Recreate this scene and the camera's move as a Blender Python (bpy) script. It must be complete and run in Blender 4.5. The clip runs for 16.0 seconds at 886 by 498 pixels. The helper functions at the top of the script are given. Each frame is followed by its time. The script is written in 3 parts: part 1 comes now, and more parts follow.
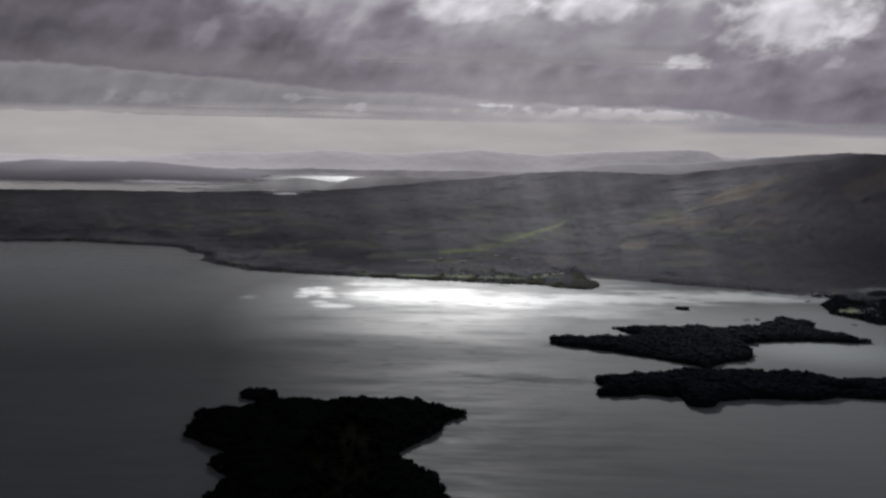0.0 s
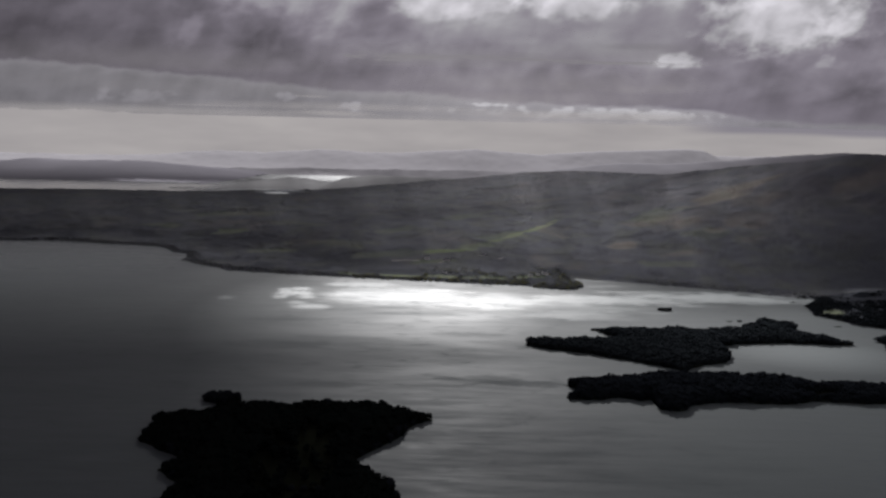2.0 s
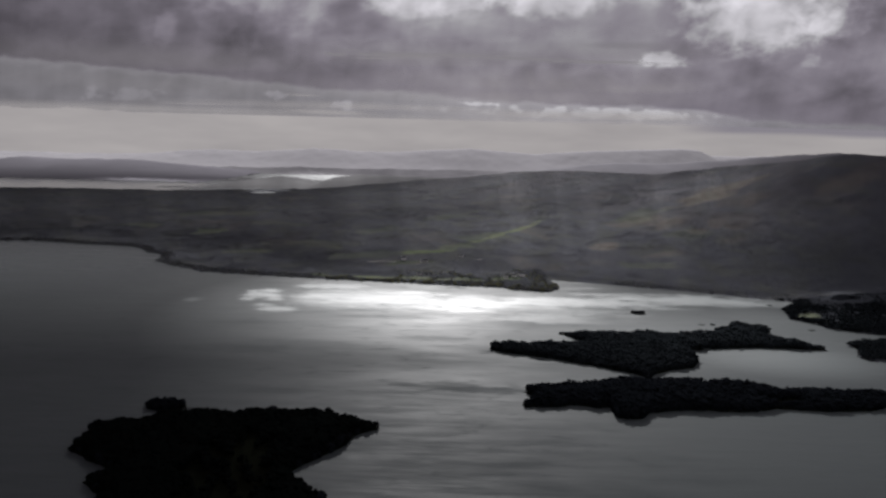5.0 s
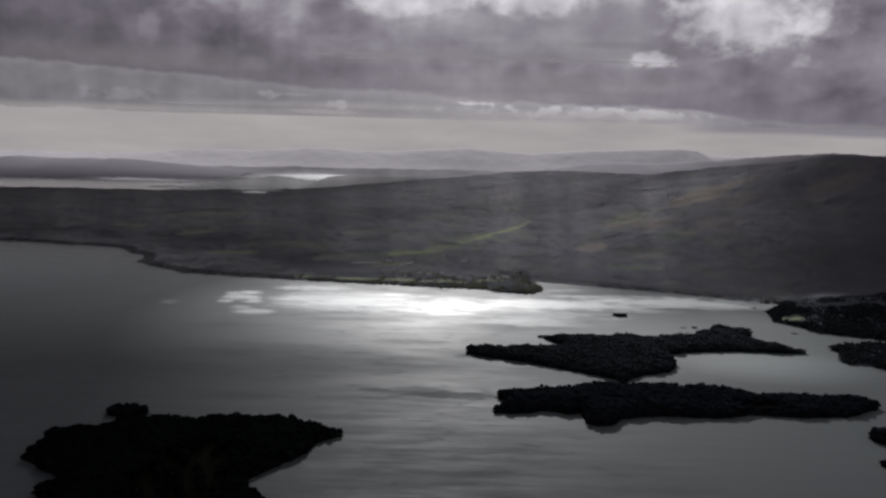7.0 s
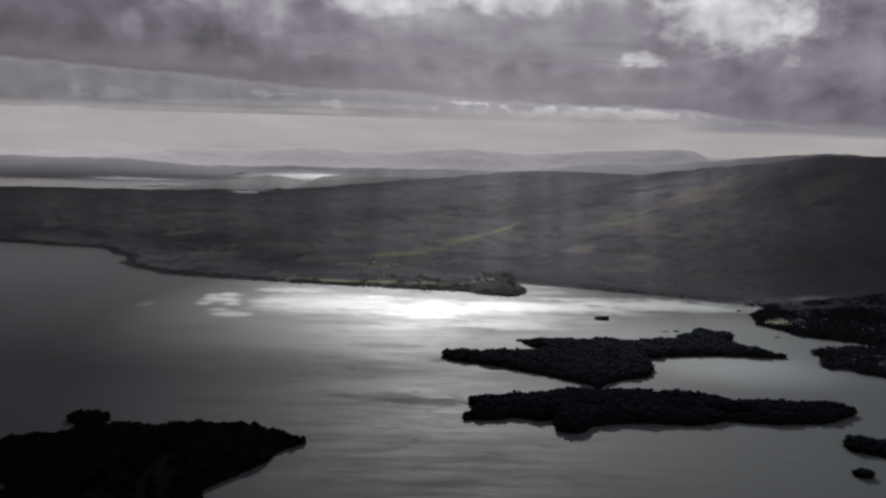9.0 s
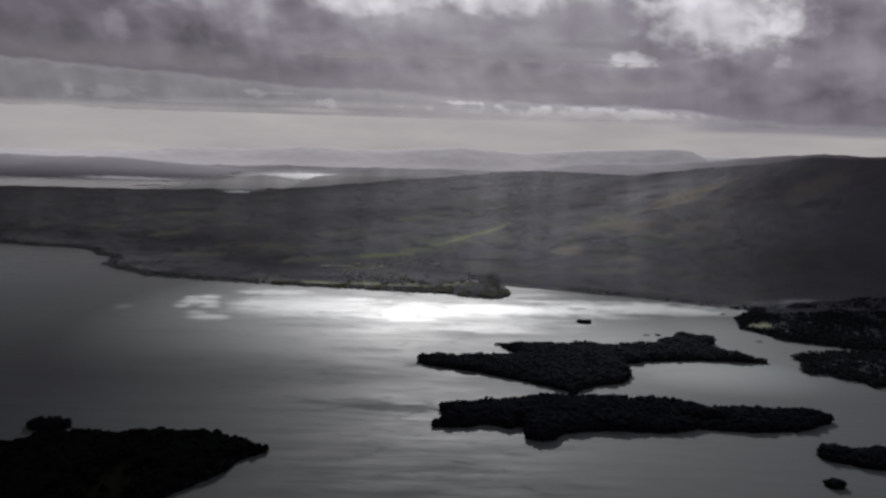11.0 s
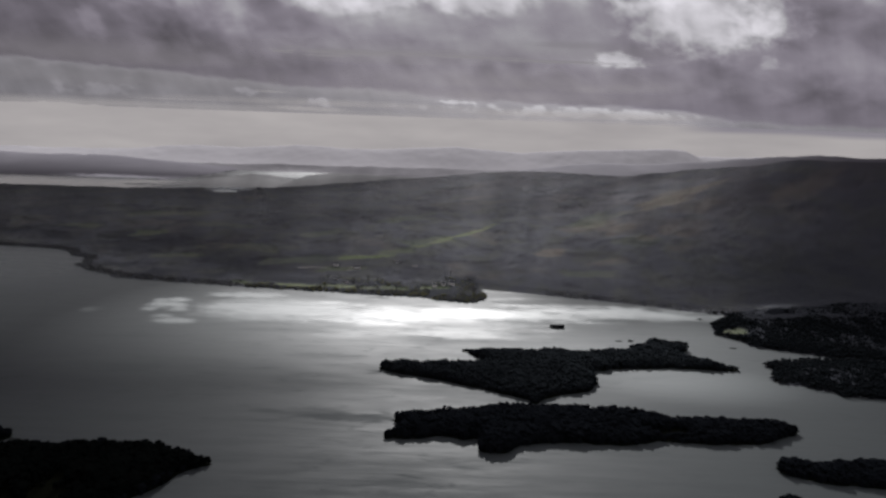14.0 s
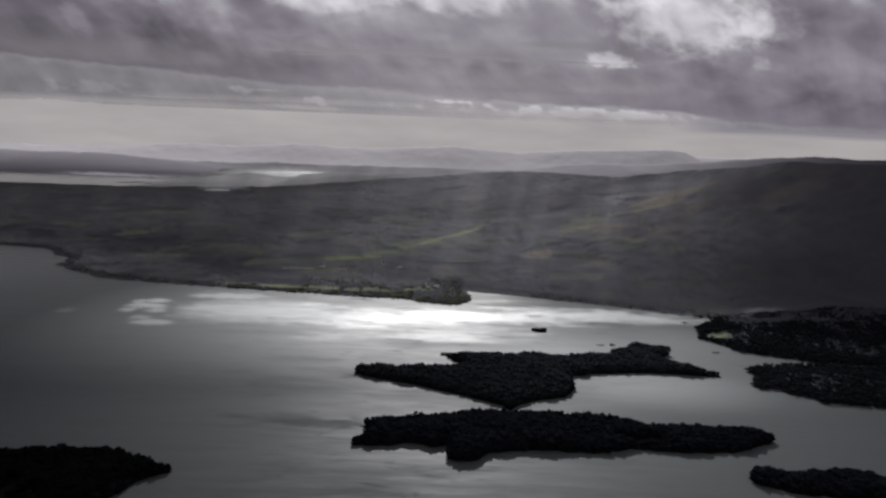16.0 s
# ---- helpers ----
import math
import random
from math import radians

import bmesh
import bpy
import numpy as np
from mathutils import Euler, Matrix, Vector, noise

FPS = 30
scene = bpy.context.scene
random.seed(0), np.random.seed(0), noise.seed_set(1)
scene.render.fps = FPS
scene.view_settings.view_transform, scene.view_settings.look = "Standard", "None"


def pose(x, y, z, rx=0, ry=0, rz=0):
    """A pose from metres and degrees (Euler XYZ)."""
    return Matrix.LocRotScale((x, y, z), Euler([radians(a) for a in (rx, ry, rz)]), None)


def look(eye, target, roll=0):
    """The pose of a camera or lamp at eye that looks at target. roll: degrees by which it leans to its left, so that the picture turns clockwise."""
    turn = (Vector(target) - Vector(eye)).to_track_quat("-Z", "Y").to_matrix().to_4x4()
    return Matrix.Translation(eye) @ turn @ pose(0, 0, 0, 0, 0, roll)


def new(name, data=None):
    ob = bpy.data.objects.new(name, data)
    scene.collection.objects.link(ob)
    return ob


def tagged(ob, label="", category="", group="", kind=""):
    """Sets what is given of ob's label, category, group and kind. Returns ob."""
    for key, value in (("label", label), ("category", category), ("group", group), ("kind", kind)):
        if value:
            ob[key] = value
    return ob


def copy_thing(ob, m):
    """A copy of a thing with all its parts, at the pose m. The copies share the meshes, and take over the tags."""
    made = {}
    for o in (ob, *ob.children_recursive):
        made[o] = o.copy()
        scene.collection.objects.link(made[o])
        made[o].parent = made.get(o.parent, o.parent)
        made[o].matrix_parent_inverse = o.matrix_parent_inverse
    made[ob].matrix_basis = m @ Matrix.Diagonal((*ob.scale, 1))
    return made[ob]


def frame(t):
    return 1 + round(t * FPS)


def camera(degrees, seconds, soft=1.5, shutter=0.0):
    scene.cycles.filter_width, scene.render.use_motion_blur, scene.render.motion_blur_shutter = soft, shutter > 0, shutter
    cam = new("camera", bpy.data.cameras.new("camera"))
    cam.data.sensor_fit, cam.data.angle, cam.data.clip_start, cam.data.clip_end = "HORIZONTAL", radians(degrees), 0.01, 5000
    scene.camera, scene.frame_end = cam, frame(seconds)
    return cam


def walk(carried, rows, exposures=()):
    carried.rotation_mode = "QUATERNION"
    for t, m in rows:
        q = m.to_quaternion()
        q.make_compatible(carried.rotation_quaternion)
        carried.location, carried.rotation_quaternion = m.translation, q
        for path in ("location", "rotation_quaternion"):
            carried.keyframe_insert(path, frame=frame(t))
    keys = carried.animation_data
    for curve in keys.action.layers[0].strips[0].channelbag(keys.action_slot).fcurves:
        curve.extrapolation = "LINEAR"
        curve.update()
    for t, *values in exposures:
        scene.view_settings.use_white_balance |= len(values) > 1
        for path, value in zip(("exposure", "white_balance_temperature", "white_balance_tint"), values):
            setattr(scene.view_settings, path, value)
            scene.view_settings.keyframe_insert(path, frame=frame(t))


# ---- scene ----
# A lake with wooded islands under a low broken cloud layer, seen from the air.
# x to the right of the flight, y ahead, z up from the lake's surface.

# ---------------------------------------------------------------- camera
cam = camera(80.0, 16.0, soft=2.7)
# seconds, place, turn to the left, tilt, roll
PATH = [
    (0, 0.00, 0.00, 204.01, -0.000, -11.076, 1.211),
    (1, 13.04, 4.47, 203.54, -0.026, -11.096, 1.264),
    (2, 25.90, 8.85, 203.42, -0.056, -11.117, 1.310),
    (3, 38.58, 13.15, 203.61, -0.091, -11.140, 1.351),
    (4, 51.09, 17.38, 204.07, -0.129, -11.165, 1.388),
    (5, 63.44, 21.54, 204.78, -0.171, -11.192, 1.424),
    (6, 75.62, 25.65, 205.69, -0.214, -11.220, 1.461),
    (7, 87.66, 29.70, 206.78, -0.259, -11.251, 1.499),
    (8, 99.54, 33.71, 208.02, -0.305, -11.283, 1.542),
    (9, 111.28, 37.68, 209.37, -0.350, -11.317, 1.590),
    (10, 122.88, 41.61, 210.79, -0.395, -11.352, 1.646),
    (11, 134.36, 45.52, 212.25, -0.438, -11.389, 1.712),
    (12, 145.71, 49.41, 213.73, -0.478, -11.427, 1.788),
    (13, 156.94, 53.28, 215.18, -0.516, -11.466, 1.878),
    (14, 168.06, 57.15, 216.58, -0.549, -11.507, 1.983),
    (15, 179.07, 61.01, 217.88, -0.578, -11.550, 2.104),
    (16, 189.98, 64.88, 219.06, -0.602, -11.593, 2.244),
]
walk(cam, [(t, pose(x, y, z, 90 + pitch, 0, yaw) @ pose(0, 0, 0, 0, 0, roll)) for t, x, y, z, yaw, pitch, roll in PATH],
     exposures=((0, 1.6, 6090, 11.6), (0.8, 1.49, 6090, 11.6), (7.4, 1.47, 6090, 11.6), (9, 1.55, 6090, 11.6), (16, 1.54, 6090, 11.6)))

# ---------------------------------------------------------------- sky, sun
SUN_UP, SUN_TURN = 35.0, 1.0          # degrees above the horizon, degrees to the left of straight ahead
CLOUD_Z = 400.0

world = bpy.data.worlds.new("sky")
scene.world = world
world.use_nodes = True
wn, wl = world.node_tree.nodes, world.node_tree.links
wn.clear()
sky = wn.new("ShaderNodeTexSky")
sky.sky_type, sky.sun_disc = "NISHITA", False
sky.sun_elevation, sky.sun_rotation = radians(SUN_UP), radians(-SUN_TURN)
sky.dust_density, sky.air_density = 4.0, 1.0
grey = wn.new("ShaderNodeHueSaturation")
grey.inputs["Saturation"].default_value = 0.25
back = wn.new("ShaderNodeBackground")
back.inputs["Strength"].default_value = 0.022
out = wn.new("ShaderNodeOutputWorld")
wl.new(sky.outputs[0], grey.inputs["Color"])
# pale damp air low over the horizon
way = wn.new("ShaderNodeSeparateXYZ")
wl.new(wn.new("ShaderNodeTexCoord").outputs["Generated"], way.inputs[0])
low = wn.new("ShaderNodeMapRange")
low.interpolation_type = "SMOOTHSTEP"
for i, value in ((1, 0.045), (2, 0.2), (3, 1.0), (4, 0.0)):
    low.inputs[i].default_value = value
wl.new(way.outputs[2], low.inputs[0])
# an even high overcast hides most of the blue
veil = wn.new("ShaderNodeMix")
veil.data_type = "RGBA"
veil.inputs[0].default_value = 0.95
veil.inputs[7].default_value = (2.35, 2.1, 2.25, 1)
wl.new(grey.outputs[0], veil.inputs[6])
pale = wn.new("ShaderNodeMix")
pale.data_type = "RGBA"
pale.inputs[7].default_value = (6.95, 6.35, 5.88, 1)
bank = wn.new("ShaderNodeTexNoise")
squash = wn.new("ShaderNodeMapping")
squash.inputs["Scale"].default_value = (6, 6, 30)
wl.new(way.inputs[0].links[0].from_socket, squash.inputs[0]), wl.new(squash.outputs[0], bank.inputs["Vector"])
bank.inputs["Scale"].default_value, bank.inputs["Detail"].default_value = 1.0, 6.0
soft = wn.new("ShaderNodeMapRange")
for i, value in ((1, 0.3), (2, 0.7), (3, 0.72), (4, 1.0)):
    soft.inputs[i].default_value = value
wl.new(bank.outputs[0], soft.inputs[0])
thick = wn.new("ShaderNodeMath")
thick.operation = "MULTIPLY"
wl.new(low.outputs[0], thick.inputs[0]), wl.new(soft.outputs[0], thick.inputs[1])
wl.new(thick.outputs[0], pale.inputs[0]), wl.new(veil.outputs[2], pale.inputs[6])


def world_math(kind, a, b, c=None):
    m = wn.new("ShaderNodeMath")
    m.operation = kind
    for socket, value in zip(m.inputs, (a, b, c)):
        if isinstance(value, (int, float)):
            socket.default_value = value
        elif value is not None:
            wl.new(value, socket)
    return m.outputs[0]


def world_ramp(value, a, b, c, d):
    m = wn.new("ShaderNodeMapRange")
    m.interpolation_type = "SMOOTHSTEP"
    for i, v in ((1, a), (2, b), (3, c), (4, d)):
        m.inputs[i].default_value = v
    wl.new(value, m.inputs[0])
    return m.outputs[0]


# grey rain cloud far off over the eastern hills, ending just above them
bearing = world_math("DIVIDE", way.outputs[0], way.outputs[1])
steep = world_math("MULTIPLY_ADD", bank.outputs[0], 0.014, world_math("DIVIDE", way.outputs[2], way.outputs[1]))
rain = world_math("MULTIPLY", world_ramp(bearing, 0.4, 0.54, 0.0, 0.9), world_ramp(steep, 0.034, 0.046, 0.0, 1.0))
rain = world_math("MULTIPLY", rain, world_ramp(steep, 0.1, 0.25, 1.0, 0.0))
murk = wn.new("ShaderNodeMix")
murk.data_type = "RGBA"
murk.inputs[7].default_value = (3.75, 3.4, 3.7, 1)
wl.new(rain, murk.inputs[0]), wl.new(pale.outputs[2], murk.inputs[6])
wl.new(murk.outputs[2], back.inputs["Color"])
wl.new(back.outputs[0], out.inputs["Surface"])

sun = new("sun", bpy.data.lights.new("sun", "SUN"))
sun.data.energy, sun.data.angle, sun.data.color = 5.0, radians(0.5), (1.0, 0.958, 0.89)
SUN_WAY = Vector((-math.sin(radians(SUN_TURN)) * math.cos(radians(SUN_UP)), math.cos(radians(SUN_TURN)) * math.cos(radians(SUN_UP)), math.sin(radians(SUN_UP))))
sun.matrix_world = look(SUN_WAY * 900, (0, 0, 0))
SHIFT = (SUN_WAY.x / SUN_WAY.z * CLOUD_Z, SUN_WAY.y / SUN_WAY.z * CLOUD_Z)   # from a lit spot to the gap above it


# ---------------------------------------------------------------- materials
class Nodes:
    """Short ways to wire a material."""

    def __init__(self, name):
        self.mat = bpy.data.materials.new(name)
        self.mat.use_nodes = True
        self.n, self.l = self.mat.node_tree.nodes, self.mat.node_tree.links
        self.n.clear()
        self.out = self.n.new("ShaderNodeOutputMaterial")
        self.pos = self.n.new("ShaderNodeNewGeometry").outputs["Position"]

    def link(self, value, socket):
        if isinstance(value, bpy.types.NodeSocket):
            self.l.new(value, socket)
        elif isinstance(value, tuple) and len(value) == 3 and len(socket.default_value) == 4:
            socket.default_value = (*value, 1)
        else:
            socket.default_value = value

    def math(self, op, a, b=0.0, c=0.0, clamp=False):
        m = self.n.new("ShaderNodeMath")
        m.operation, m.use_clamp = op, clamp
        for v, s in zip((a, b, c), m.inputs):
            self.link(v, s)
        return m.outputs[0]

    def xyz(self):
        s = self.n.new("ShaderNodeSeparateXYZ")
        self.l.new(self.pos, s.inputs[0])
        return s.outputs

    def scaled(self, sx, sy, sz, off=(0, 0, 0), turn=0.0):
        m = self.n.new("ShaderNodeMapping")
        self.l.new(self.pos, m.inputs["Vector"])
        m.inputs["Scale"].default_value, m.inputs["Location"].default_value = (sx, sy, sz), off
        m.inputs["Rotation"].default_value = (0, 0, radians(turn))
        return m.outputs[0]

    def noise(self, vector, scale=1.0, detail=5.0, rough=0.55, warp=0.0):
        t = self.n.new("ShaderNodeTexNoise")
        self.l.new(vector, t.inputs["Vector"])
        for k, v in (("Scale", scale), ("Detail", detail), ("Roughness", rough), ("Distortion", warp)):
            t.inputs[k].default_value = v
        return t.outputs[0]

    def ramp(self, value, lo, hi, a=0.0, b=1.0, smooth=True):
        r = self.n.new("ShaderNodeMapRange")
        r.interpolation_type = "SMOOTHSTEP" if smooth else "LINEAR"
        for v, s in zip((value, lo, hi, a, b), r.inputs):
            self.link(v, s)
        return r.outputs[0]

    def mix(self, f, a, b):
        m = self.n.new("ShaderNodeMix")
        m.data_type = "RGBA"
        self.link(f, m.inputs[0])
        self.link(a, m.inputs[6])
        self.link(b, m.inputs[7])
        return m.outputs[2]

    def blob(self, x, y, cx, cy, rx, ry, soft=0.6):
        """1 inside an ellipse of the plan, 0 outside, soft at its rim."""
        u = self.math("MULTIPLY", self.math("SUBTRACT", x, cx), 1 / rx)
        v = self.math("MULTIPLY", self.math("SUBTRACT", y, cy), 1 / ry)
        d = self.math("SQRT", self.math("ADD", self.math("MULTIPLY", u, u), self.math("MULTIPLY", v, v)))
        return self.ramp(d, 1 - soft, 1 + soft, 1.0, 0.0)

    def attribute(self, name):
        a = self.n.new("ShaderNodeAttribute")
        a.attribute_name = name
        return a.outputs["Fac"]

    def bump(self, height, strength, distance):
        b = self.n.new("ShaderNodeBump")
        b.inputs["Strength"].default_value, b.inputs["Distance"].default_value = strength, distance
        self.l.new(height, b.inputs["Height"])
        return b.outputs[0]

    def surface(self, color, rough, normal=None, spec=0.3, metal=0.0):
        p = self.n.new("ShaderNodeBsdfPrincipled")
        self.link(color, p.inputs["Base Color"])
        self.link(rough, p.inputs["Roughness"])
        p.inputs["Specular IOR Level"].default_value, p.inputs["Metallic"].default_value = spec, metal
        if normal is not None:
            self.l.new(normal, p.inputs["Normal"])
        self.l.new(p.outputs[0], self.out.inputs["Surface"])
        return p

    def done(self, shader):
        self.l.new(shader, self.out.inputs["Surface"])
        return self.mat


def cloud_material():
    k = Nodes("cloud")
    x, y, _ = k.xyz()
    # the layer is laid out by bearing (u) and by steepness (e), both as seen from over the lake
    reach = k.math("MAXIMUM", k.math("SUBTRACT", y, 30.0), 150.0)
    u = k.math("DIVIDE", k.math("MULTIPLY_ADD", x, 934.0, -88730.0), reach)
    e = k.math("DIVIDE", 180300.0, reach)

    def spread(su, se, off=0.0):
        c = k.n.new("ShaderNodeCombineXYZ")
        k.link(k.math("MULTIPLY_ADD", u, su, off), c.inputs[0]), k.link(k.math("MULTIPLY_ADD", e, se, off), c.inputs[1])
        return c.outputs[0]

    def along(points):
        """A value that runs straight from point to point of (bearing, value)."""
        total = points[0][1]
        for (ua, va), (ub, vb) in zip(points, points[1:]):
            total = k.math("ADD", total, k.ramp(u, ua, ub, 0.0, vb - va, False))
        return total

    def over(value, other, f):
        m = k.n.new("ShaderNodeMix")
        k.link(f, m.inputs[0]), k.link(value, m.inputs[2]), k.link(other, m.inputs[3])
        return m.outputs[0]

    def swing(value, size):
        return k.math("MULTIPLY_ADD", value, 2 * size, -size)

    heap = k.noise(spread(0.0085, 0.015, 3.1), 1, 4, 0.42, 0.3)
    rough = k.noise(spread(0.021, 0.032, 7.7), 1, 4, 0.45, 0.3)
    wisp = k.noise(spread(0.055, 0.08, 1.3), 1, 4, 0.5, 0.3)
    shaft = k.noise(spread(0.022, 0.0005, 5.0), 1, 4, 0.55)
    # far rim of the nearer, darker layer
    rim = along(((-770, 126), (-447, 106), (-226, 86), (-91, 87), (54, 74), (344, 70), (440, 65), (520, 54), (640, 50), (752, 49)))
    h = k.math("ADD", k.math("SUBTRACT", e, rim), k.math("ADD", swing(rough, 9.0), swing(wisp, 2.0)))
    deck = k.ramp(h, -4.0, 5.0)
    # nearer layer: heavy along its rim, looser and lighter higher up
    dark = along(((-770, 0.112), (-300, 0.16), (0, 0.228), (350, 0.216), (750, 0.178)))
    lift = along(((-770, 0.0), (-450, 0.035), (-100, 0.115), (250, 0.11), (420, 0.05), (750, 0.05)))
    loose = k.ramp(k.math("ADD", h, swing(rough, 40.0)), 20, 125)
    light = k.math("MULTIPLY_ADD", loose, lift, dark)
    light = k.math("ADD", light, k.math("ADD", k.math("MULTIPLY", swing(heap, 0.19), k.math("MULTIPLY", k.ramp(h, 0, 60, 0.35, 1.0), k.ramp(u, -750, -150, 0.45, 1.0))), swing(rough, 0.045)))
    ragged = k.math("ADD", k.math("MULTIPLY", rough, 0.6), k.math("MULTIPLY", wisp, 0.4))
    # broken cloud overhead with a torn lower edge
    torn = k.math("ADD", k.math("SUBTRACT", e, along(((-770, 300), (-450, 205), (-300, 192), (-60, 200), (127, 205), (250, 235), (400, 240), (750, 260)))), k.math("ADD", swing(heap, 60.0), swing(rough, 16.0)))
    light = k.math("ADD", light, k.math("MULTIPLY", k.ramp(torn, -10, 45), k.ramp(rough, 0.3, 0.7, 0.08, 0.17)))
    for cu, ce, ru, re, gain in BRIGHT:
        rag = k.math("MULTIPLY_ADD", k.blob(u, e, cu, ce, ru, re, 0.9), 2.0, swing(ragged, 1.5 if re > 15 else 3.2))
        rag = k.math("MULTIPLY", k.ramp(rag, 0.15, 1.75), k.blob(u, e, cu, ce, ru * 1.6, re * 1.35, 0.3))
        light = k.math("MULTIPLY_ADD", k.math("MULTIPLY", rag, k.ramp(rough, 0.3, 0.7, 0.75, 1.15)), gain, light)
    # farther layer beyond the rim, ending over the firth
    layer = k.math("ADD", along(((-770, 0.2), (-284, 0.225), (-100, 0.28), (120, 0.34), (440, 0.34), (540, 0.24), (752, 0.2))), swing(rough, 0.05))
    layer = k.math("ADD", layer, k.math("ADD", k.math("MULTIPLY", k.ramp(h, -14, -1), 0.03), swing(heap, 0.05)))
    for cu, ce, ru, re, gain in WISPS:
        rag = k.math("MULTIPLY_ADD", k.blob(u, e, cu, ce, ru, re, 0.8), 1.5, swing(ragged, 3.4))
        layer = k.math("MULTIPLY_ADD", k.math("MULTIPLY", k.ramp(rag, 0.5, 1.4), k.blob(u, e, cu, ce, ru * 1.6, re * 1.6, 0.4)), gain, layer)
    amount = over(layer, light, deck)
    # shafts of rain and light below, painted as streaks into the cloud's tone
    amount = k.math("MULTIPLY", amount, k.ramp(shaft, 0.3, 0.7, 0.94, 1.06))
    # overhead, out of the view, it thins out to the right
    open_up = k.math("MULTIPLY", k.ramp(x, -60, 340, 0.0, 1.0), k.ramp(x, 420, 640, 1.0, 0.4))
    amount = over(amount, k.math("MULTIPLY_ADD", open_up, 0.55, 0.22), k.ramp(e, 245, 330))
    far = k.math("SUBTRACT", 1.0, deck)
    tint = k.mix(k.math("MAXIMUM", k.ramp(amount, 0.2, 0.46), k.math("MULTIPLY", far, 0.75)), (1.0, 0.92, 1.09), (1.0, 0.99, 1.05))
    scaled_tint = k.n.new("ShaderNodeVectorMath")
    scaled_tint.operation = "SCALE"
    k.l.new(tint, scaled_tint.inputs[0]), k.link(k.math("MULTIPLY", amount, 0.34), scaled_tint.inputs["Scale"])
    glow = k.n.new("ShaderNodeBsdfTranslucent")
    k.l.new(scaled_tint.outputs[0], glow.inputs["Color"])
    # gaps that let the sun through
    streak = k.noise(k.scaled(1 / 100, 1 / 17, 1, (1, 5, 0), 4), 1, 8, 0.74, 0.5)
    shred = k.noise(k.scaled(1 / 55, 1 / 9, 1, (4, 2, 0), 5), 1, 6, 0.7, 0.4)
    tatter = k.noise(k.scaled(1 / 22, 1 / 6, 1, (7, 3, 0), 5), 1, 4, 0.6, 0.3)
    streak = k.math("MULTIPLY_ADD", tatter, 0.3, k.math("MULTIPLY_ADD", shred, 0.52, k.math("MULTIPLY", streak, 0.45)))
    gap = 0.0
    for cx, cy, rx, ry, deep in GAPS:
        torn = 9.5 if rx < 40 else 6.2
        edge = k.math("ADD", k.blob(x, y, cx + SHIFT[0], cy + SHIFT[1], rx, ry, 0.8), k.math("MULTIPLY_ADD", streak, torn, -0.565 * torn))
        edge = k.math("MULTIPLY", k.ramp(edge, 0.0, 1.7, 0.0, deep), k.blob(x, y, cx + SHIFT[0], cy + SHIFT[1], rx * 1.65, ry * 1.65, 0.5))
        gap = k.math("MAXIMUM", gap, edge)
    # thin cloud whose light falls in broad shafts
    c = k.n.new("ShaderNodeCombineXYZ")
    k.link(k.math("DIVIDE", k.math("SUBTRACT", x, 95.0 + SHIFT[0]), k.math("MAXIMUM", k.math("SUBTRACT", y, SHIFT[1] + 30), 200.0)), c.inputs[0])
    beams = k.ramp(k.noise(c.outputs[0], 13.0, 3, 0.5), 0.32, 0.68, 0.78, 1.22)
    for cx, cy, rx, ry, deep in VEILS:
        veil = k.math("MULTIPLY", k.blob(x, y, cx + SHIFT[0], cy + SHIFT[1], rx, ry, 0.95), deep)
        gap = k.math("MAXIMUM", gap, k.math("MULTIPLY", veil, beams) if cy > 850 and deep < 0.6 else veil)
    end = k.math("ADD", along(((-770, 46), (-624, 45), (-478, 41), (-284, 40), (106, 40), (200, 43), (470, 42), (530, 36), (752, 36))), k.math("ADD", swing(rough, 7.0), swing(wisp, 2.0)))
    gap = k.math("MAXIMUM", gap, k.ramp(k.math("SUBTRACT", e, end), k.ramp(u, -200, 200, -2.0, -6.0), k.ramp(u, -200, 200, 3.0, 11.0), 1.0, 0.0))
    gap = k.math("MAXIMUM", gap, k.ramp(y, 4250, 4450))
    clear = k.n.new("ShaderNodeBsdfTransparent")
    both = k.n.new("ShaderNodeMixShader")
    k.link(gap, both.inputs[0])
    k.l.new(glow.outputs[0], both.inputs[1]), k.l.new(clear.outputs[0], both.inputs[2])
    return k.done(both.outputs[0])


# thin places of the cloud layer: bearing and steepness of the centre, half widths, extra light
BRIGHT = ((492, 222, 112, 52, 0.39), (610, 225, 60, 36, 0.1), (345, 148, 30, 11, 0.42), (-60, 232, 95, 24, 0.25), (135, 235, 80, 24, 0.3), (-500, 180, 16, 30, 0.07), (590, 152, 14, 9, 0.12))
WISPS = ((270, 59, 190, 9, 0.22), (50, 69, 30, 3.5, 0.25), (-300, 74, 20, 8, 0.09), (-190, 62, 20, 8, 0.13), (-560, 70, 60, 12, 0.05))
# lit spots below: centre, half widths, depth of the gap above them
GLINTS = ((-92, 762, 45, 15, 0.95), (30, 768, 80, 11, 0.5), (-14, 703, 92, 44, 1.0), (-60, 695, 66, 36, 1.0), (62, 625, 34, 12, 0.6), (95, 690, 95, 34, 1.0),
          (195, 660, 130, 40, 0.7), (250, 705, 120, 28, 1.0), (330, 748, 90, 11, 0.7), (272, 780, 60, 9, 0.45), (415, 728, 130, 22, 1.0))
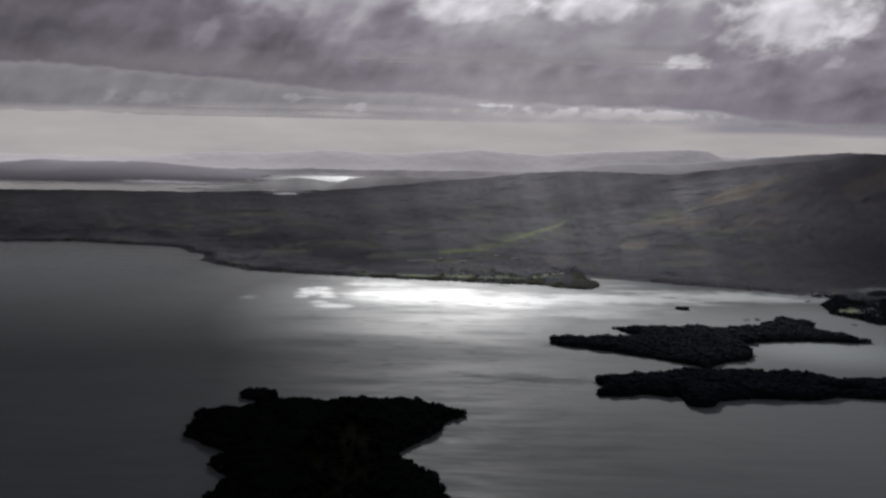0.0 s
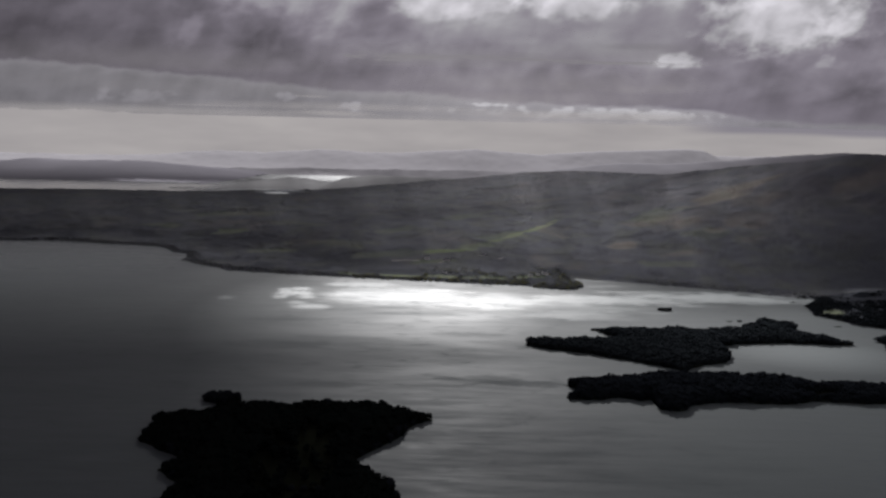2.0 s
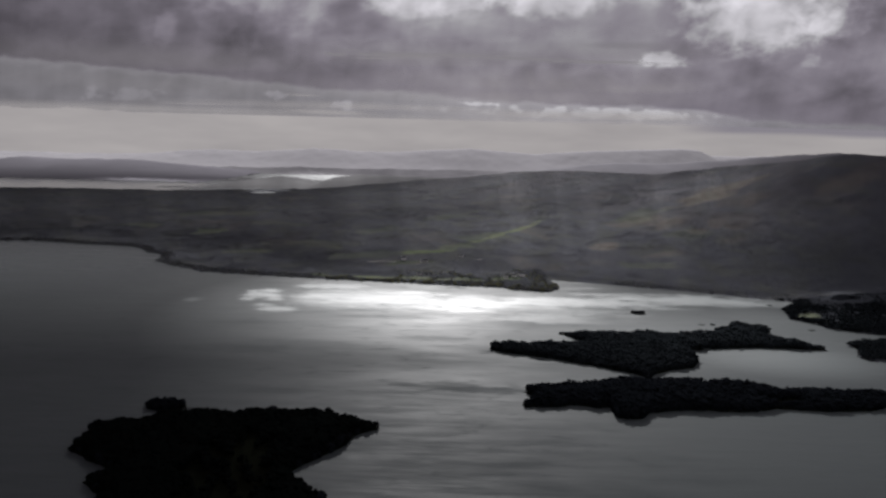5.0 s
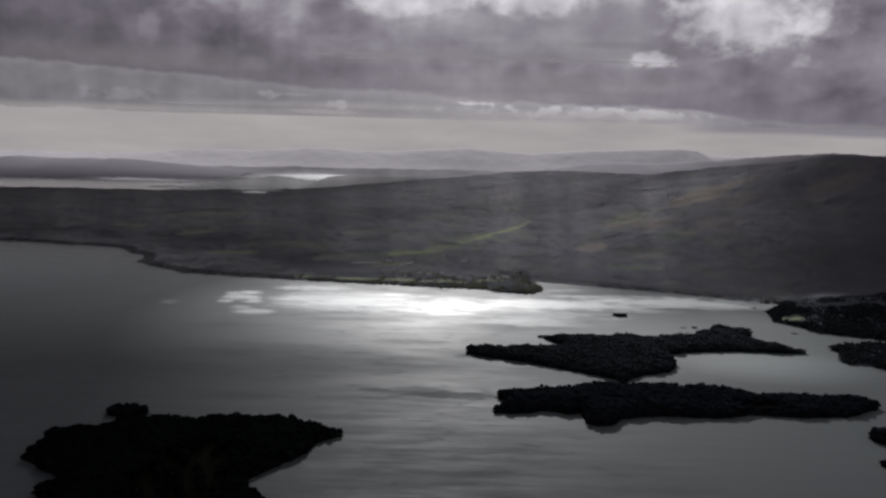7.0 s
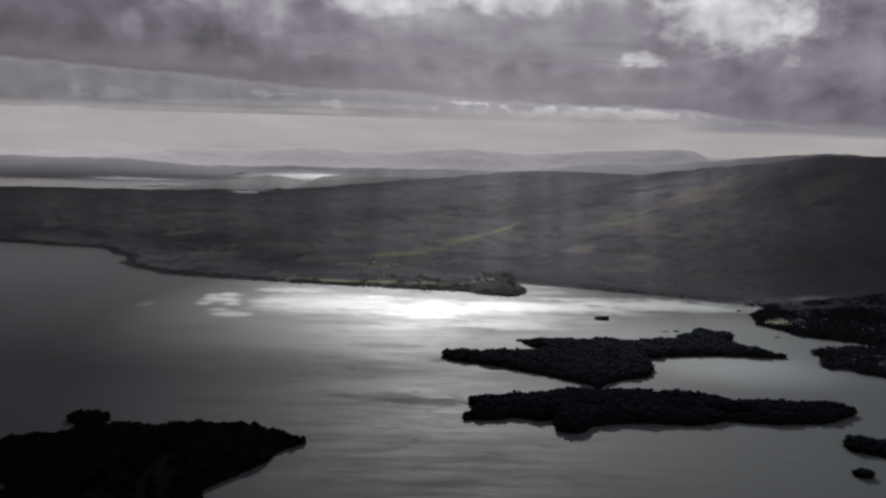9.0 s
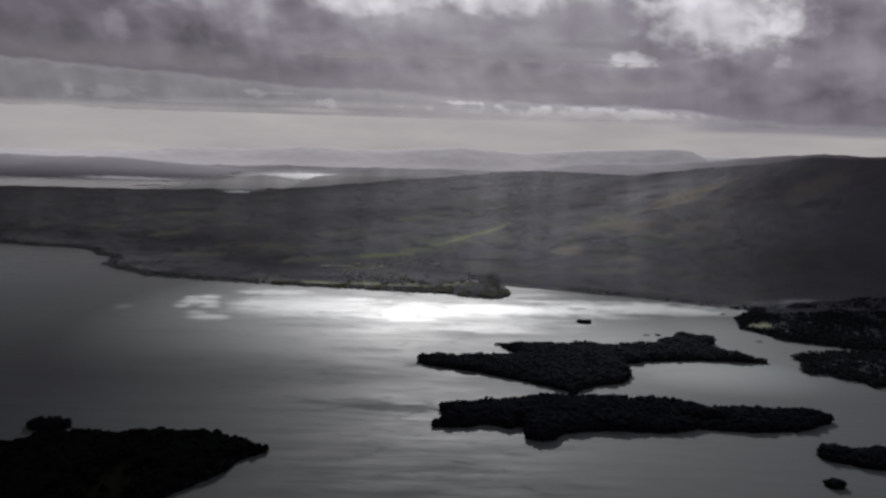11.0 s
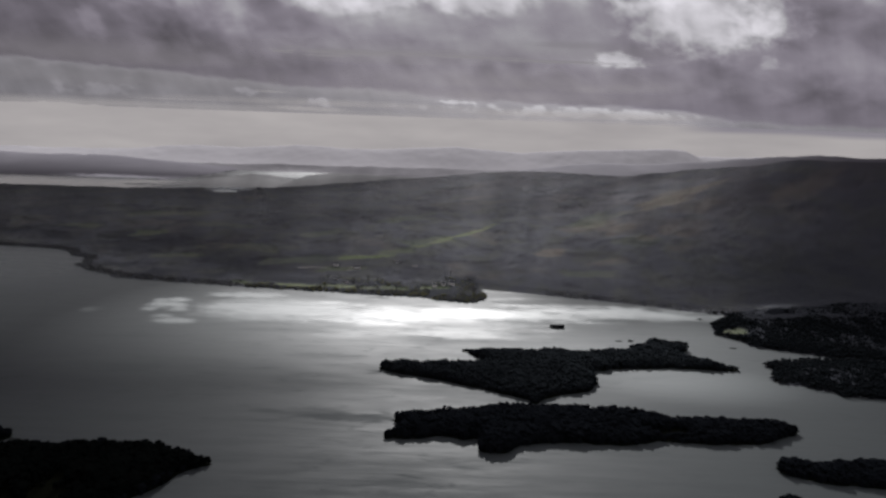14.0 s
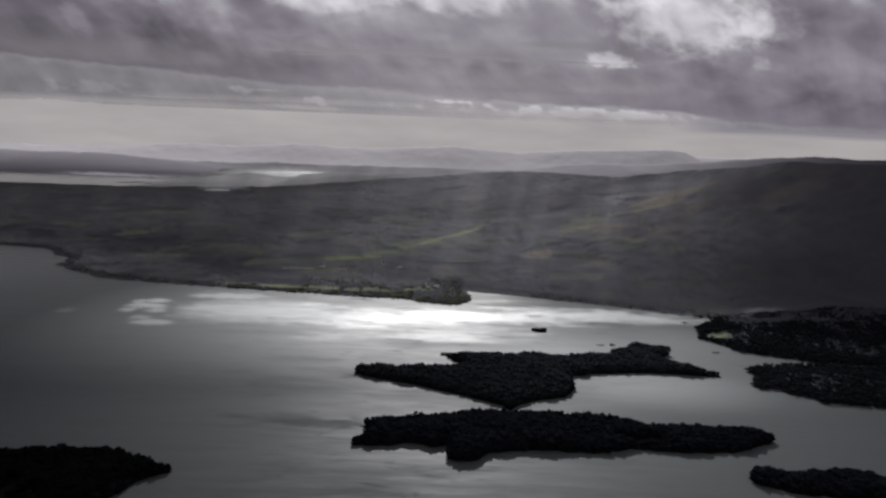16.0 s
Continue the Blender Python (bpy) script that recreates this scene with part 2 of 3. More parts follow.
SPARKS = ((-192, 722, 10, 8, 0.9), (-172, 729, 13, 7, 1.0), (-177, 706, 21, 10, 1.0), (-156, 690, 14, 7, 0.9), (-188, 689, 9, 6, 0.8), (-140, 650, 21, 7, 0.8),
          (-160, 664, 10, 6, 0.7), (-256, 680, 14, 6, 0.35))
FAR_GAPS = ((80, 818, 190, 26, 0.45), (190, 1120, 160, 60, 0.22), (-720, 3150, 240, 300, 0.85), (-1340, 2590, 200, 55, 0.65))
GAPS = GLINTS + SPARKS + FAR_GAPS
WATER_VEILS = ((-85, 738, 45, 36, 0.5), (625, 727, 30, 14, 0.5), (-30, 703, 95, 52, 0.95), (110, 690, 120, 44, 0.65), (330, 535, 300, 260, 0.32), (110, 470, 230, 190, 0.17),
               (365, 578, 245, 120, 0.55), (60, 700, 270, 165, 0.5), (-480, 790, 380, 240, 0.19), (-330, 400, 330, 260, 0.045), (-640, 840, 380, 220, 0.29), (410, 530, 110, 52, 0.75),
               (470, 620, 120, 90, 0.5))
HILL_VEILS = ((330, 1700, 560, 430, 0.36), (330, 1150, 420, 330, 0.4), (-350, 1450, 700, 420, 0.15), (690, 1250, 200, 200, 0.4), (-550, 1826, 60, 50, 0.6), (860, 1130, 240, 240, 0.17),
              (-950, 1500, 500, 500, 0.1), (620, 900, 300, 220, 0.06), (1020, 1160, 230, 170, 0.13))
FAR_VEILS = ((0, 5000, 6000, 500, 1.0), (500, 3600, 1500, 520, 0.45), (-300, 2500, 900, 280, 0.5), (1000, 2850, 900, 450, 0.75), (-2300, 3350, 1500, 500, 0.6))
VEILS = WATER_VEILS + HILL_VEILS + FAR_VEILS


def water_material():
    """Lake water: calm between the gusts, ruffled under them, in long wind lanes."""
    k = Nodes("lake_water")
    lanes = k.noise(k.scaled(1 / 260, 1 / 60, 1, (2, 3, 0), 6), 1, 6, 0.6, 0.5)
    slick = k.noise(k.scaled(1 / 95, 1 / 20, 1, (6, 1, 0), 3), 1, 6, 0.6, 0.6)
    ripple = k.noise(k.scaled(1 / 3.0, 1 / 1.6, 1), 1, 4, 0.6)
    swell = k.noise(k.scaled(1 / 14, 1 / 7, 1, (4, 0, 0), 12), 1, 3, 0.5)
    y = k.xyz()[1]
    x = k.xyz()[0]
    far = k.math("SUBTRACT", 1.0, k.math("MULTIPLY", k.ramp(y, 1300, 2000, 0.0, 0.8), k.math("MULTIPLY", k.ramp(x, -1100, -900, 1.0, 0.0), k.ramp(y, 2440, 2540, 1.0, 0.0))))
    lee = k.math("SUBTRACT", 1.0, k.math("MULTIPLY", k.ramp(y, 560, 850, 0.0, 0.5), k.ramp(x, -450, -170, 1.0, 0.0)))
    # smooth dark slicks
    oily = k.noise(k.scaled(1 / 170, 1 / 17, 1, (8, 2, 0), 3), 1, 5, 0.6, 0.4)
    smear = k.noise(k.scaled(1 / 38, 1 / 11, 1, (5, 9, 0), 8), 1, 5, 0.62, 0.8)
    calm = 0.0
    for cx, cy, rx, ry, deep in ((104, 441, 44, 7, 0.9), (62, 447, 30, 8, 0.5), (-120, 520, 70, 12, 0.35), (-170, 600, 60, 10, 0.3), (60, 560, 40, 8, 0.3), (250, 330, 60, 8, 0.25)):
        calm = k.math("MAXIMUM", calm, k.math("MULTIPLY", k.ramp(k.math("MULTIPLY_ADD", smear, 3.0, k.math("SUBTRACT", k.blob(x, y, cx, cy, rx, ry, 0.9), 1.5)), 0.1, 1.1), deep))
    calm = k.math("MAXIMUM", calm, k.ramp(oily, 0.54, 0.75, 0.0, 0.3))
    thread = k.noise(k.scaled(1 / 60, 1 / 6.5, 1, (3, 7, 0), 4), 1, 5, 0.65, 0.3)
    swell_lines = k.math("MULTIPLY", k.math("SUBTRACT", thread, 0.5), k.ramp(y, 300, 500, 0.65, 0.17))
    gust = k.math("MULTIPLY", k.math("SUBTRACT", k.noise(k.scaled(1 / 120, 1 / 15, 1, (2, 6, 0), 3), 1, 5, 0.6, 0.5), 0.5), k.ramp(y, 300, 520, 0.65, 0.1))
    lee = k.math("MULTIPLY", lee, k.math("ADD", k.math("ADD", swell_lines, gust), 1.0))
    scale = k.math("MULTIPLY", k.math("MULTIPLY", far, lee), k.math("MULTIPLY_ADD", calm, 0.4, 1.0))
    normal = k.bump(k.math("ADD", k.math("MULTIPLY", ripple, 0.3), swell), 0.2, 0.5)
    sides = []
    for lo, hi in ((0.5, 0.58), (0.66, 0.74)):
        p = k.surface((0.036, 0.0415, 0.043), k.math("MULTIPLY", k.ramp(lanes, 0.3, 0.7, lo, hi), scale), normal, 0.5)
        p.inputs["IOR"].default_value = 1.33
        sides.append(p.outputs[0])
    both = k.n.new("ShaderNodeMixShader")
    k.link(k.math("ADD", k.ramp(slick, 0.35, 0.65, 0.45, 0.55), k.ramp(lanes, 0.4, 0.6, 0.0, 0.15)), both.inputs[0])
    k.l.new(sides[0], both.inputs[1]), k.l.new(sides[1], both.inputs[2])
    return k.done(both.outputs[0])


def ground_material():
    k = Nodes("moor_and_wood")
    wide = k.noise(k.scaled(1 / 150, 1 / 110, 1 / 90), 1, 6, 0.62, 0.3)
    fine = k.noise(k.scaled(1 / 16, 1 / 16, 1 / 16, (5, 0, 0)), 1, 4, 0.6)
    cell = k.n.new("ShaderNodeTexVoronoi")
    k.l.new(k.scaled(1 / 5, 1 / 5, 1 / 5), cell.inputs["Vector"])
    crowns = cell.outputs["Distance"]
    mottle = k.noise(k.scaled(1 / 48, 1 / 60, 1 / 30, (3, 8, 0)), 1, 5, 0.62, 0.4)
    wood = k.mix(crowns, (0.0675, 0.069, 0.08), (0.0495, 0.052, 0.0625))
    wood = k.mix(k.ramp(mottle, 0.42, 0.66), wood, (0.066, 0.0685, 0.066))
    moor = k.mix(fine, (0.055, 0.055, 0.064), (0.069, 0.067, 0.074))
    bracken = k.mix(k.ramp(fine, 0.4, 0.7), (0.122, 0.104, 0.088), (0.104, 0.103, 0.084))
    grass = k.mix(k.ramp(wide, 0.4, 0.6), (0.098, 0.122, 0.06), (0.14, 0.156, 0.09))
    wooded = k.attribute("wood")
    # near-even tone mixed over the uplands to stand in for haze
    haze_tone = k.mix(k.ramp(mottle, 0.4, 0.62), (0.063, 0.0615, 0.07), (0.078, 0.075, 0.079))
    open_hill = k.ramp(k.math("ADD", wide, k.math("MULTIPLY", k.attribute("upland"), 0.3)), 0.46, 0.68)
    c = k.mix(k.math("MULTIPLY_ADD", open_hill, 0.55, 0.2), wood, moor)
    c = k.mix(k.ramp(k.noise(k.scaled(1 / 120, 1 / 120, 1 / 60, (9, 4, 0)), 1, 5, 0.6), 0.52, 0.68, 0.0, 0.3), c, bracken)
    c = k.mix(k.math("MULTIPLY", k.attribute("upland"), 0.4), c, haze_tone)
    c = k.mix(k.attribute("russet"), c, bracken)
    c = k.mix(k.math("MULTIPLY", wooded, 0.8), c, wood)
    c = k.mix(k.attribute("field"), c, grass)
    # dark woods, and the shade under and between trees painted onto the ground
    c = k.mix(k.math("MINIMUM", k.attribute("thicket_shade"), 1.0), c, (0.024, 0.026, 0.032))
    p = k.surface(c, 0.95, k.bump(crowns, 0.6, 2.0), 0.05)
    # sheen pales the uplands where seen at a slant, in place of haze
    k.link(k.math("MULTIPLY", k.ramp(k.attribute("upland"), 0.0, 1.0), 0.05), p.inputs["Sheen Weight"])
    p.inputs["Sheen Roughness"].default_value = 0.5
    p.inputs["Sheen Tint"].default_value = (0.92, 0.9, 1.0, 1)
    return k.mat


def plain(name, a, b, scale, rough=0.9, relief=0.2, spec=0.2):
    k = Nodes(name)
    n = k.noise(k.scaled(scale, scale, scale), 1, 5, 0.6)
    k.surface(k.mix(n, a, b), rough, k.bump(n, relief, 0.3), spec)
    return k.mat


def leaf_material(name, a, b):
    """Leaves, lit on one side and letting some of the light through to the other."""
    k = Nodes(name)
    info = k.n.new("ShaderNodeObjectInfo")
    island = k.n.new("ShaderNodeNewGeometry").outputs["Random Per Island"]
    r = k.math("FRACT", k.math("ADD", info.outputs["Random"], island))
    n = k.noise(k.scaled(0.12, 0.12, 0.3), 1, 4, 0.6)
    color = k.mix(k.math("MULTIPLY_ADD", n, 0.75, k.math("MULTIPLY", r, 0.25)), a, b)
    sides = []
    for kind in ("ShaderNodeBsdfDiffuse", "ShaderNodeBsdfTranslucent"):
        shader = k.n.new(kind)
        k.l.new(color, shader.inputs["Color"])
        sides.append(shader.outputs[0])
    both = k.n.new("ShaderNodeMixShader")
    both.inputs[0].default_value = 0.6
    k.l.new(sides[0], both.inputs[1]), k.l.new(sides[1], both.inputs[2])
    return k.done(both.outputs[0])


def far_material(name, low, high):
    """Hill country far off; haze is put into its pale grey-mauve base colour."""
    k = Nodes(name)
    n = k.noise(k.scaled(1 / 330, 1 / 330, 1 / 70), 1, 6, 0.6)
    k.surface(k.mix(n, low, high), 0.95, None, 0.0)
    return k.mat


CLOUD, WATER, GROUND = cloud_material(), water_material(), ground_material()
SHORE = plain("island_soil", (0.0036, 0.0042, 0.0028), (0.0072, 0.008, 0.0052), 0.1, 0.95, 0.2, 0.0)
# haze and shade sit in the leaf colours: darkest close by, paler far off
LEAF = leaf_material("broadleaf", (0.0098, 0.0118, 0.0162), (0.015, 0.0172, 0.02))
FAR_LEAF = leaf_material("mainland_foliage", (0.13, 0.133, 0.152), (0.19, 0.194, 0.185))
PALE_LEAF = leaf_material("hazed_island_foliage", (0.0195, 0.0232, 0.0282), (0.027, 0.0312, 0.034))
# olive village leaves, with the sunlight on them put into the colour
OLIVE_LEAF = leaf_material("lit_olive_foliage", (0.14, 0.145, 0.085), (0.24, 0.235, 0.14))
POINT_LEAF = leaf_material("eastern_foliage", (0.0135, 0.0162, 0.02), (0.0185, 0.0218, 0.0238))
# needles of the pines; also the woods of the left island, darkened as shade
PINE_AND_SHADED_LEAF = leaf_material("pine_and_shaded_leaf", (0.0045, 0.006, 0.0058), (0.009, 0.011, 0.01))
BARK = plain("bark", (0.03, 0.026, 0.022), (0.07, 0.06, 0.05), 2.0)
WALL = plain("whitewashed_wall", (0.76, 0.75, 0.72), (0.84, 0.83, 0.8), 0.6, 0.85)
SLATE = plain("slate", (0.06, 0.065, 0.075), (0.12, 0.12, 0.13), 1.2, 0.6)
GLASS = plain("window_glass", (0.02, 0.02, 0.025), (0.04, 0.04, 0.05), 1.0, 0.1, 0.0, 0.5)
WOODWORK = plain("painted_wood", (0.1, 0.12, 0.1), (0.16, 0.18, 0.15), 2.0, 0.6)


# ---------------------------------------------------------------- ways to build
def to_mesh(name, verts, faces, mats, index=None, smooth=True):
    """A mesh from arrays of places and of triangles or quads."""
    me = bpy.data.meshes.new(name)
    faces = np.asarray(faces, dtype=np.int32)
    count, sides = faces.shape
    me.vertices.add(len(verts))
    me.vertices.foreach_set("co", np.asarray(verts, dtype=np.float32).ravel())
    me.loops.add(count * sides)
    me.loops.foreach_set("vertex_index", faces.ravel())
    me.polygons.add(count)
    me.polygons.foreach_set("loop_start", np.arange(0, count * sides, sides, dtype=np.int32))
    me.polygons.foreach_set("use_smooth", np.full(count, smooth))
    if index is not None:
        me.polygons.foreach_set("material_index", np.asarray(index, dtype=np.int32))
    for m in mats:
        me.materials.append(m)
    me.update(calc_edges=True)
    me.validate()
    return me


def part(name, bm, material, parent, label=""):
    me = bpy.data.meshes.new(name)
    bm.to_mesh(me)
    bm.free()
    me.materials.append(material)
    ob = new(name, me)
    ob.parent = parent
    return tagged(ob, label)


def signed_distance(px, py, plan):
    """Metres inside (positive) or outside a closed outline."""
    best = np.full(px.shape, 1e12)
    inside = np.zeros(px.shape, bool)
    for (ax, ay), (bx, by) in zip(plan, plan[1:] + plan[:1]):
        ex, ey = bx - ax, by - ay
        t = np.clip(((px - ax) * ex + (py - ay) * ey) / (ex * ex + ey * ey), 0, 1)
        best = np.minimum(best, (px - ax - t * ex) ** 2 + (py - ay - t * ey) ** 2)
        if ey:
            inside ^= ((ay > py) != (by > py)) & (px < ex * (py - ay) / ey + ax)
    return np.where(inside, 1, -1) * np.sqrt(best)


def fractal(px, py, size, octaves=5, shift=0.0):
    """Noise of about -1 to 1 over the plan."""
    flat = [noise.fractal((a / size + shift, b / size - shift, shift), 0.9, 2.1, octaves) for a, b in zip(px.ravel().tolist(), py.ravel().tolist())]
    return np.array(flat).reshape(px.shape)


def grid_faces(rows, cols):
    i = np.arange(rows * cols).reshape(rows, cols)
    return np.stack([i[:-1, :-1], i[:-1, 1:], i[1:, 1:], i[1:, :-1]], axis=-1).reshape(-1, 4)


def smooth01(v):
    v = np.clip(v, 0, 1)
    return v * v * (3 - 2 * v)

# ---------------------------------------------------------------- water, cloud layer
def sheet(name, x0, x1, y0, y1, z, material):
    me = to_mesh(name, [(x0, y0, z), (x1, y0, z), (x1, y1, z), (x0, y1, z)], [(0, 1, 2, 3)], [material])
    return new(name, me)


tagged(sheet("water", -9000, 9000, -5000, 9000, 0, WATER), "wide grey lake water with wind lanes and sun glitter", "water", kind="structure")
tagged(sheet("backdrop_cloud", -9000, 9000, -6000, 5600, CLOUD_Z, CLOUD), "low broken layer of purple-grey rain cloud", "cloud", kind="structure")

# ---------------------------------------------------------------- mainland
COAST = [(-3200, 1010), (-874, 1023), (-744, 1043), (-652, 1024), (-532, 1008), (-495, 988), (-470, 958), (-440, 946), (-417, 908), (-424, 893), (-357, 853), (-315, 827),
         (-198, 808), (-72, 793), (6, 787), (66, 777), (143, 774), (183, 759), (222, 757), (240, 777), (240, 800), (235, 826), (290, 813), (370, 793), (455, 768), (517, 745), (562, 735),
         (540, 718), (520, 698), (502, 657), (523, 638), (526, 621), (560, 608), (616, 594), (700, 592), (700, 585), (570, 587), (531, 580), (507, 568), (512, 556), (496, 538),
         (498, 526), (524, 519), (544, 502), (594, 495), (3200, 420), (3200, 5200), (-3200, 5200)]
CREST = [(-3200, 1900, 8), (-1500, 1950, 12), (-900, 1900, 22), (-581, 1900, 33), (-312, 2000, 35), (-193, 2100, 47), (30, 2100, 71), (190, 2100, 86), (350, 2050, 109), (510, 2000, 122),
         (685, 1900, 119), (755, 1760, 126), (815, 1650, 145), (880, 1560, 162), (925, 1400, 178), (915, 1250, 195), (905, 1150, 204), (960, 1040, 207), (1100, 900, 203), (3200, 700, 190)]
# meadows: centre, half length, half width, degrees, how green
SHORE_MEADOWS = ((527, 665, 14, 10, 0, 0.6), (165, 812, 24, 9, 0, 0.7), (108, 806, 22, 7, -8, 0.6), (20, 812, 26, 7, -8, 0.8), (66, 806, 14, 5, 0, 0.5), (-40, 812, 34, 6, -5, 0.8),
                 (-110, 818, 30, 5, -5, 0.55))
HILL_MEADOWS = ((205, 1150, 130, 9, 50, 0.7), (150, 1090, 64, 27, 41, 0.3), (40, 975, 48, 10, 4, 0.85), (92, 1010, 36, 17, 14, 0.38), (-60, 960, 64, 19, 10, 0.22),
                (-280, 965, 48, 17, 6, 0.3), (-190, 1040, 72, 19, -6, 0.22), (-440, 1160, 32, 23, 8, 0.45), (-637, 1225, 48, 23, 0, 0.3), (-330, 1250, 72, 23, -5, 0.22),
                (-90, 1170, 56, 23, 20, 0.22), (20, 905, 40, 13, 5, 0.38), (420, 905, 48, 15, -10, 0.22), (520, 1220, 56, 42, 38, 0.22), (545, 1030, 32, 30, 20, 0.17),
                (-520, 1420, 96, 30, 4, 0.22), (90, 1330, 72, 27, 30, 0.19))
MEADOWS = SHORE_MEADOWS + HILL_MEADOWS
# bracken slopes: centre, half widths, how brown
RUSSET = ((676, 1258, 75, 60, 0.9), (757, 1290, 55, 50, 0.7), (385, 1030, 32, 26, 0.7), (860, 1060, 60, 40, 0.5), (500, 1180, 60, 60, 0.4), (640, 1060, 50, 40, 0.5), (560, 1035, 22, 18, 0.6), (600, 975, 26, 15, 0.45), (520, 1120, 40, 30, 0.5), (690, 1150, 60, 40, 0.45), (470, 960, 40, 14, 0.4), (250, 1500, 120, 80, 0.3))


def crest_height(px, py):
    total, weight = np.zeros(px.shape), np.zeros(px.shape)
    for (ax, ay, ah), (bx, by, bh) in zip(CREST, CREST[1:]):
        for s in np.linspace(0, 1, 5)[:-1]:
            w = 1 / ((px - ax - s * (bx - ax)) ** 2 + (py - ay - s * (by - ay)) ** 2 + 1600) ** 2 * math.hypot(bx - ax, by - ay)
            total += w * (ah + s * (bh - ah))
            weight += w
    return total / weight


def land_height(px, py, detail=True):
    a = signed_distance(px, py, COAST)
    if detail:
        a = a + 2.5 * fractal(px, py, 22, 3, 1.7) * np.exp(-np.abs(a) / 25)
    b = signed_distance(px, py, [(x, y) for x, y, _ in CREST] + [(3200, 5200), (-3200, 5200)])
    low = np.where(a > 0, 0.6 * (1 - np.exp(-np.maximum(a, 0) / 5)) + np.minimum(np.maximum(a, 0), 300) * 0.015, np.maximum(a * 0.15, -6))
    top = crest_height(px, py)
    front = np.clip(a / (a + np.maximum(-b, 0) + 1), 0, 1)
    h = np.where(a > 0, low + np.maximum(top - low, 0) * front ** 1.35 * (0.35 + 0.65 * smooth01(front)), low)
    h = np.where(b > 0, top - 0.11 * b, h)
    if detail:
        rough = fractal(px, py, 260, 5, 4.2)
        h = h + np.where(a > 0, rough * 15 * front * (1.05 - front) * 2.2 + 1.6 * fractal(px, py, 34, 4, 8.1) * smooth01(a / 60) * np.where(b > -30, 0.5, 1), 0)
    return np.maximum(h, -6), a, front


def meadow_mask(px, py):
    m = np.zeros(px.shape)
    ragged = fractal(px, py, 38, 4, 6.0) * 0.55
    for cx, cy, length, width, turn, green in MEADOWS:
        c, s = math.cos(radians(turn)), math.sin(radians(turn))
        u, v = ((px - cx) * c + (py - cy) * s) / length, ((py - cy) * c - (px - cx) * s) / width
        m = np.maximum(m, green * smooth01((1.1 - np.maximum(np.abs(u), np.abs(v)) + ragged) / 0.25))
    return m


def russet_mask(px, py):
    m = np.zeros(px.shape)
    ragged = fractal(px, py, 50, 4, 2.9) * 0.6
    for cx, cy, rx, ry, brown in RUSSET:
        m = np.maximum(m, brown * smooth01((1.2 - np.hypot((px - cx) / rx, (py - cy) / ry) + ragged) / 0.6))
    return m


def wood_cover(px, py, a):
    """How densely trees stand: along the shore, and in clumps inland."""
    clump = fractal(px, py, 90, 4, 5.5)
    plantation = smooth01((px - 430) / 120) * smooth01((1150 - py) / 260) * 0.8 + smooth01((-150 - px) / 200) * smooth01((1150 - py) / 200) * 0.45 + smooth01(1.6 - np.hypot((px - 216) / 30, (py - 792) / 38))
    return np.clip(np.exp(-np.maximum(a - 12, 0) / 14) + smooth01((clump + 0.12 + plantation) / 0.4), 0, 1)


def build_ground():
    ys = np.exp(np.linspace(math.log(400), math.log(5000), 470))
    us = np.linspace(-1.6, 1.6, 680)
    gy, gu = np.meshgrid(ys, us, indexing="ij")
    gx = gu * gy
    h, a, front = land_height(gx, gy)
    meadow, brown = meadow_mask(gx, gy), russet_mask(gx, gy)
    cover = wood_cover(gx, gy, a) * (1 - brown)
    canopy = smooth01((cover - 0.35) / 0.3) * smooth01((a - 12) / 12) * (meadow < 0.2)
    h = h + canopy * np.maximum(2.4 + 0.9 * fractal(gx, gy, 14, 2, 3.9), 0)
    pond = ((gx - 625) / 17) ** 2 + ((gy - 727) / 6) ** 2
    h = np.where(pond < 1.3, np.minimum(h, (pond - 1) * 2), h)
    tarn = ((gx + 550) / 40) ** 2 + ((gy - 1826) / 36) ** 2
    level = land_height(np.array([-550.0]), np.array([1795.0]))[0][0]
    h = np.where(tarn < 1.25, level - 1.2, h)
    me = to_mesh("ground", np.stack([gx, gy, h], -1).reshape(-1, 3), grid_faces(*gx.shape), [GROUND])
    # the last mask but one darkens the ground for close woods and their shade
    for name, values in (("upland", smooth01((h - 25) / 70)), ("wood", cover), ("russet", brown), ("thicket_shade", np.maximum.reduce([0.55 * smooth01((fractal(gx, gy, 60, 4, 5.5) + 0.25) / 0.35) * smooth01((-10 - gx) / 150) * smooth01((260 - a) / 150) * (meadow < 0.2), 0.8 * ((gx > -110) & (gx < 232)) * smooth01((75 - a) / 30) * (meadow < 0.15), 0.6 * smooth01((gx - 500) / 160) * smooth01((1010 - gy) / 170) * (1 - brown)]) + 1.0 * ((gx > 478) & (gy < 742) & (a < 150) & (a > 1.5) & (meadow < 0.2))), ("field", meadow * (a > 6))):
        me.attributes.new(name, "FLOAT", "POINT").data.foreach_set("value", values.astype(np.float32).ravel())
    tagged(new("ground", me), "dark wooded lakeshore rising to brown moorland hills", "ground", kind="structure")


    bm = bmesh.new()
    rim = [bm.verts.new((-550 + 43 * math.cos(i * math.pi / 12), 1826 + 39 * math.sin(i * math.pi / 12), level)) for i in range(24)]
    bm.faces.new(rim)
    me = bpy.data.meshes.new("water_tarn")
    bm.to_mesh(me)
    bm.free()
    me.materials.append(WATER)
    tagged(new("water_tarn", me), "small pale tarn on the low ridge", "water", kind="structure")


build_ground()


def lane(points, width):
    """A pale lane laid over the ground along a line of (x, y)."""
    line = np.array(points, float)
    run = np.concatenate([[0], np.cumsum(np.hypot(*np.diff(line, axis=0).T))])
    at = np.arange(0, run[-1], 5.0)
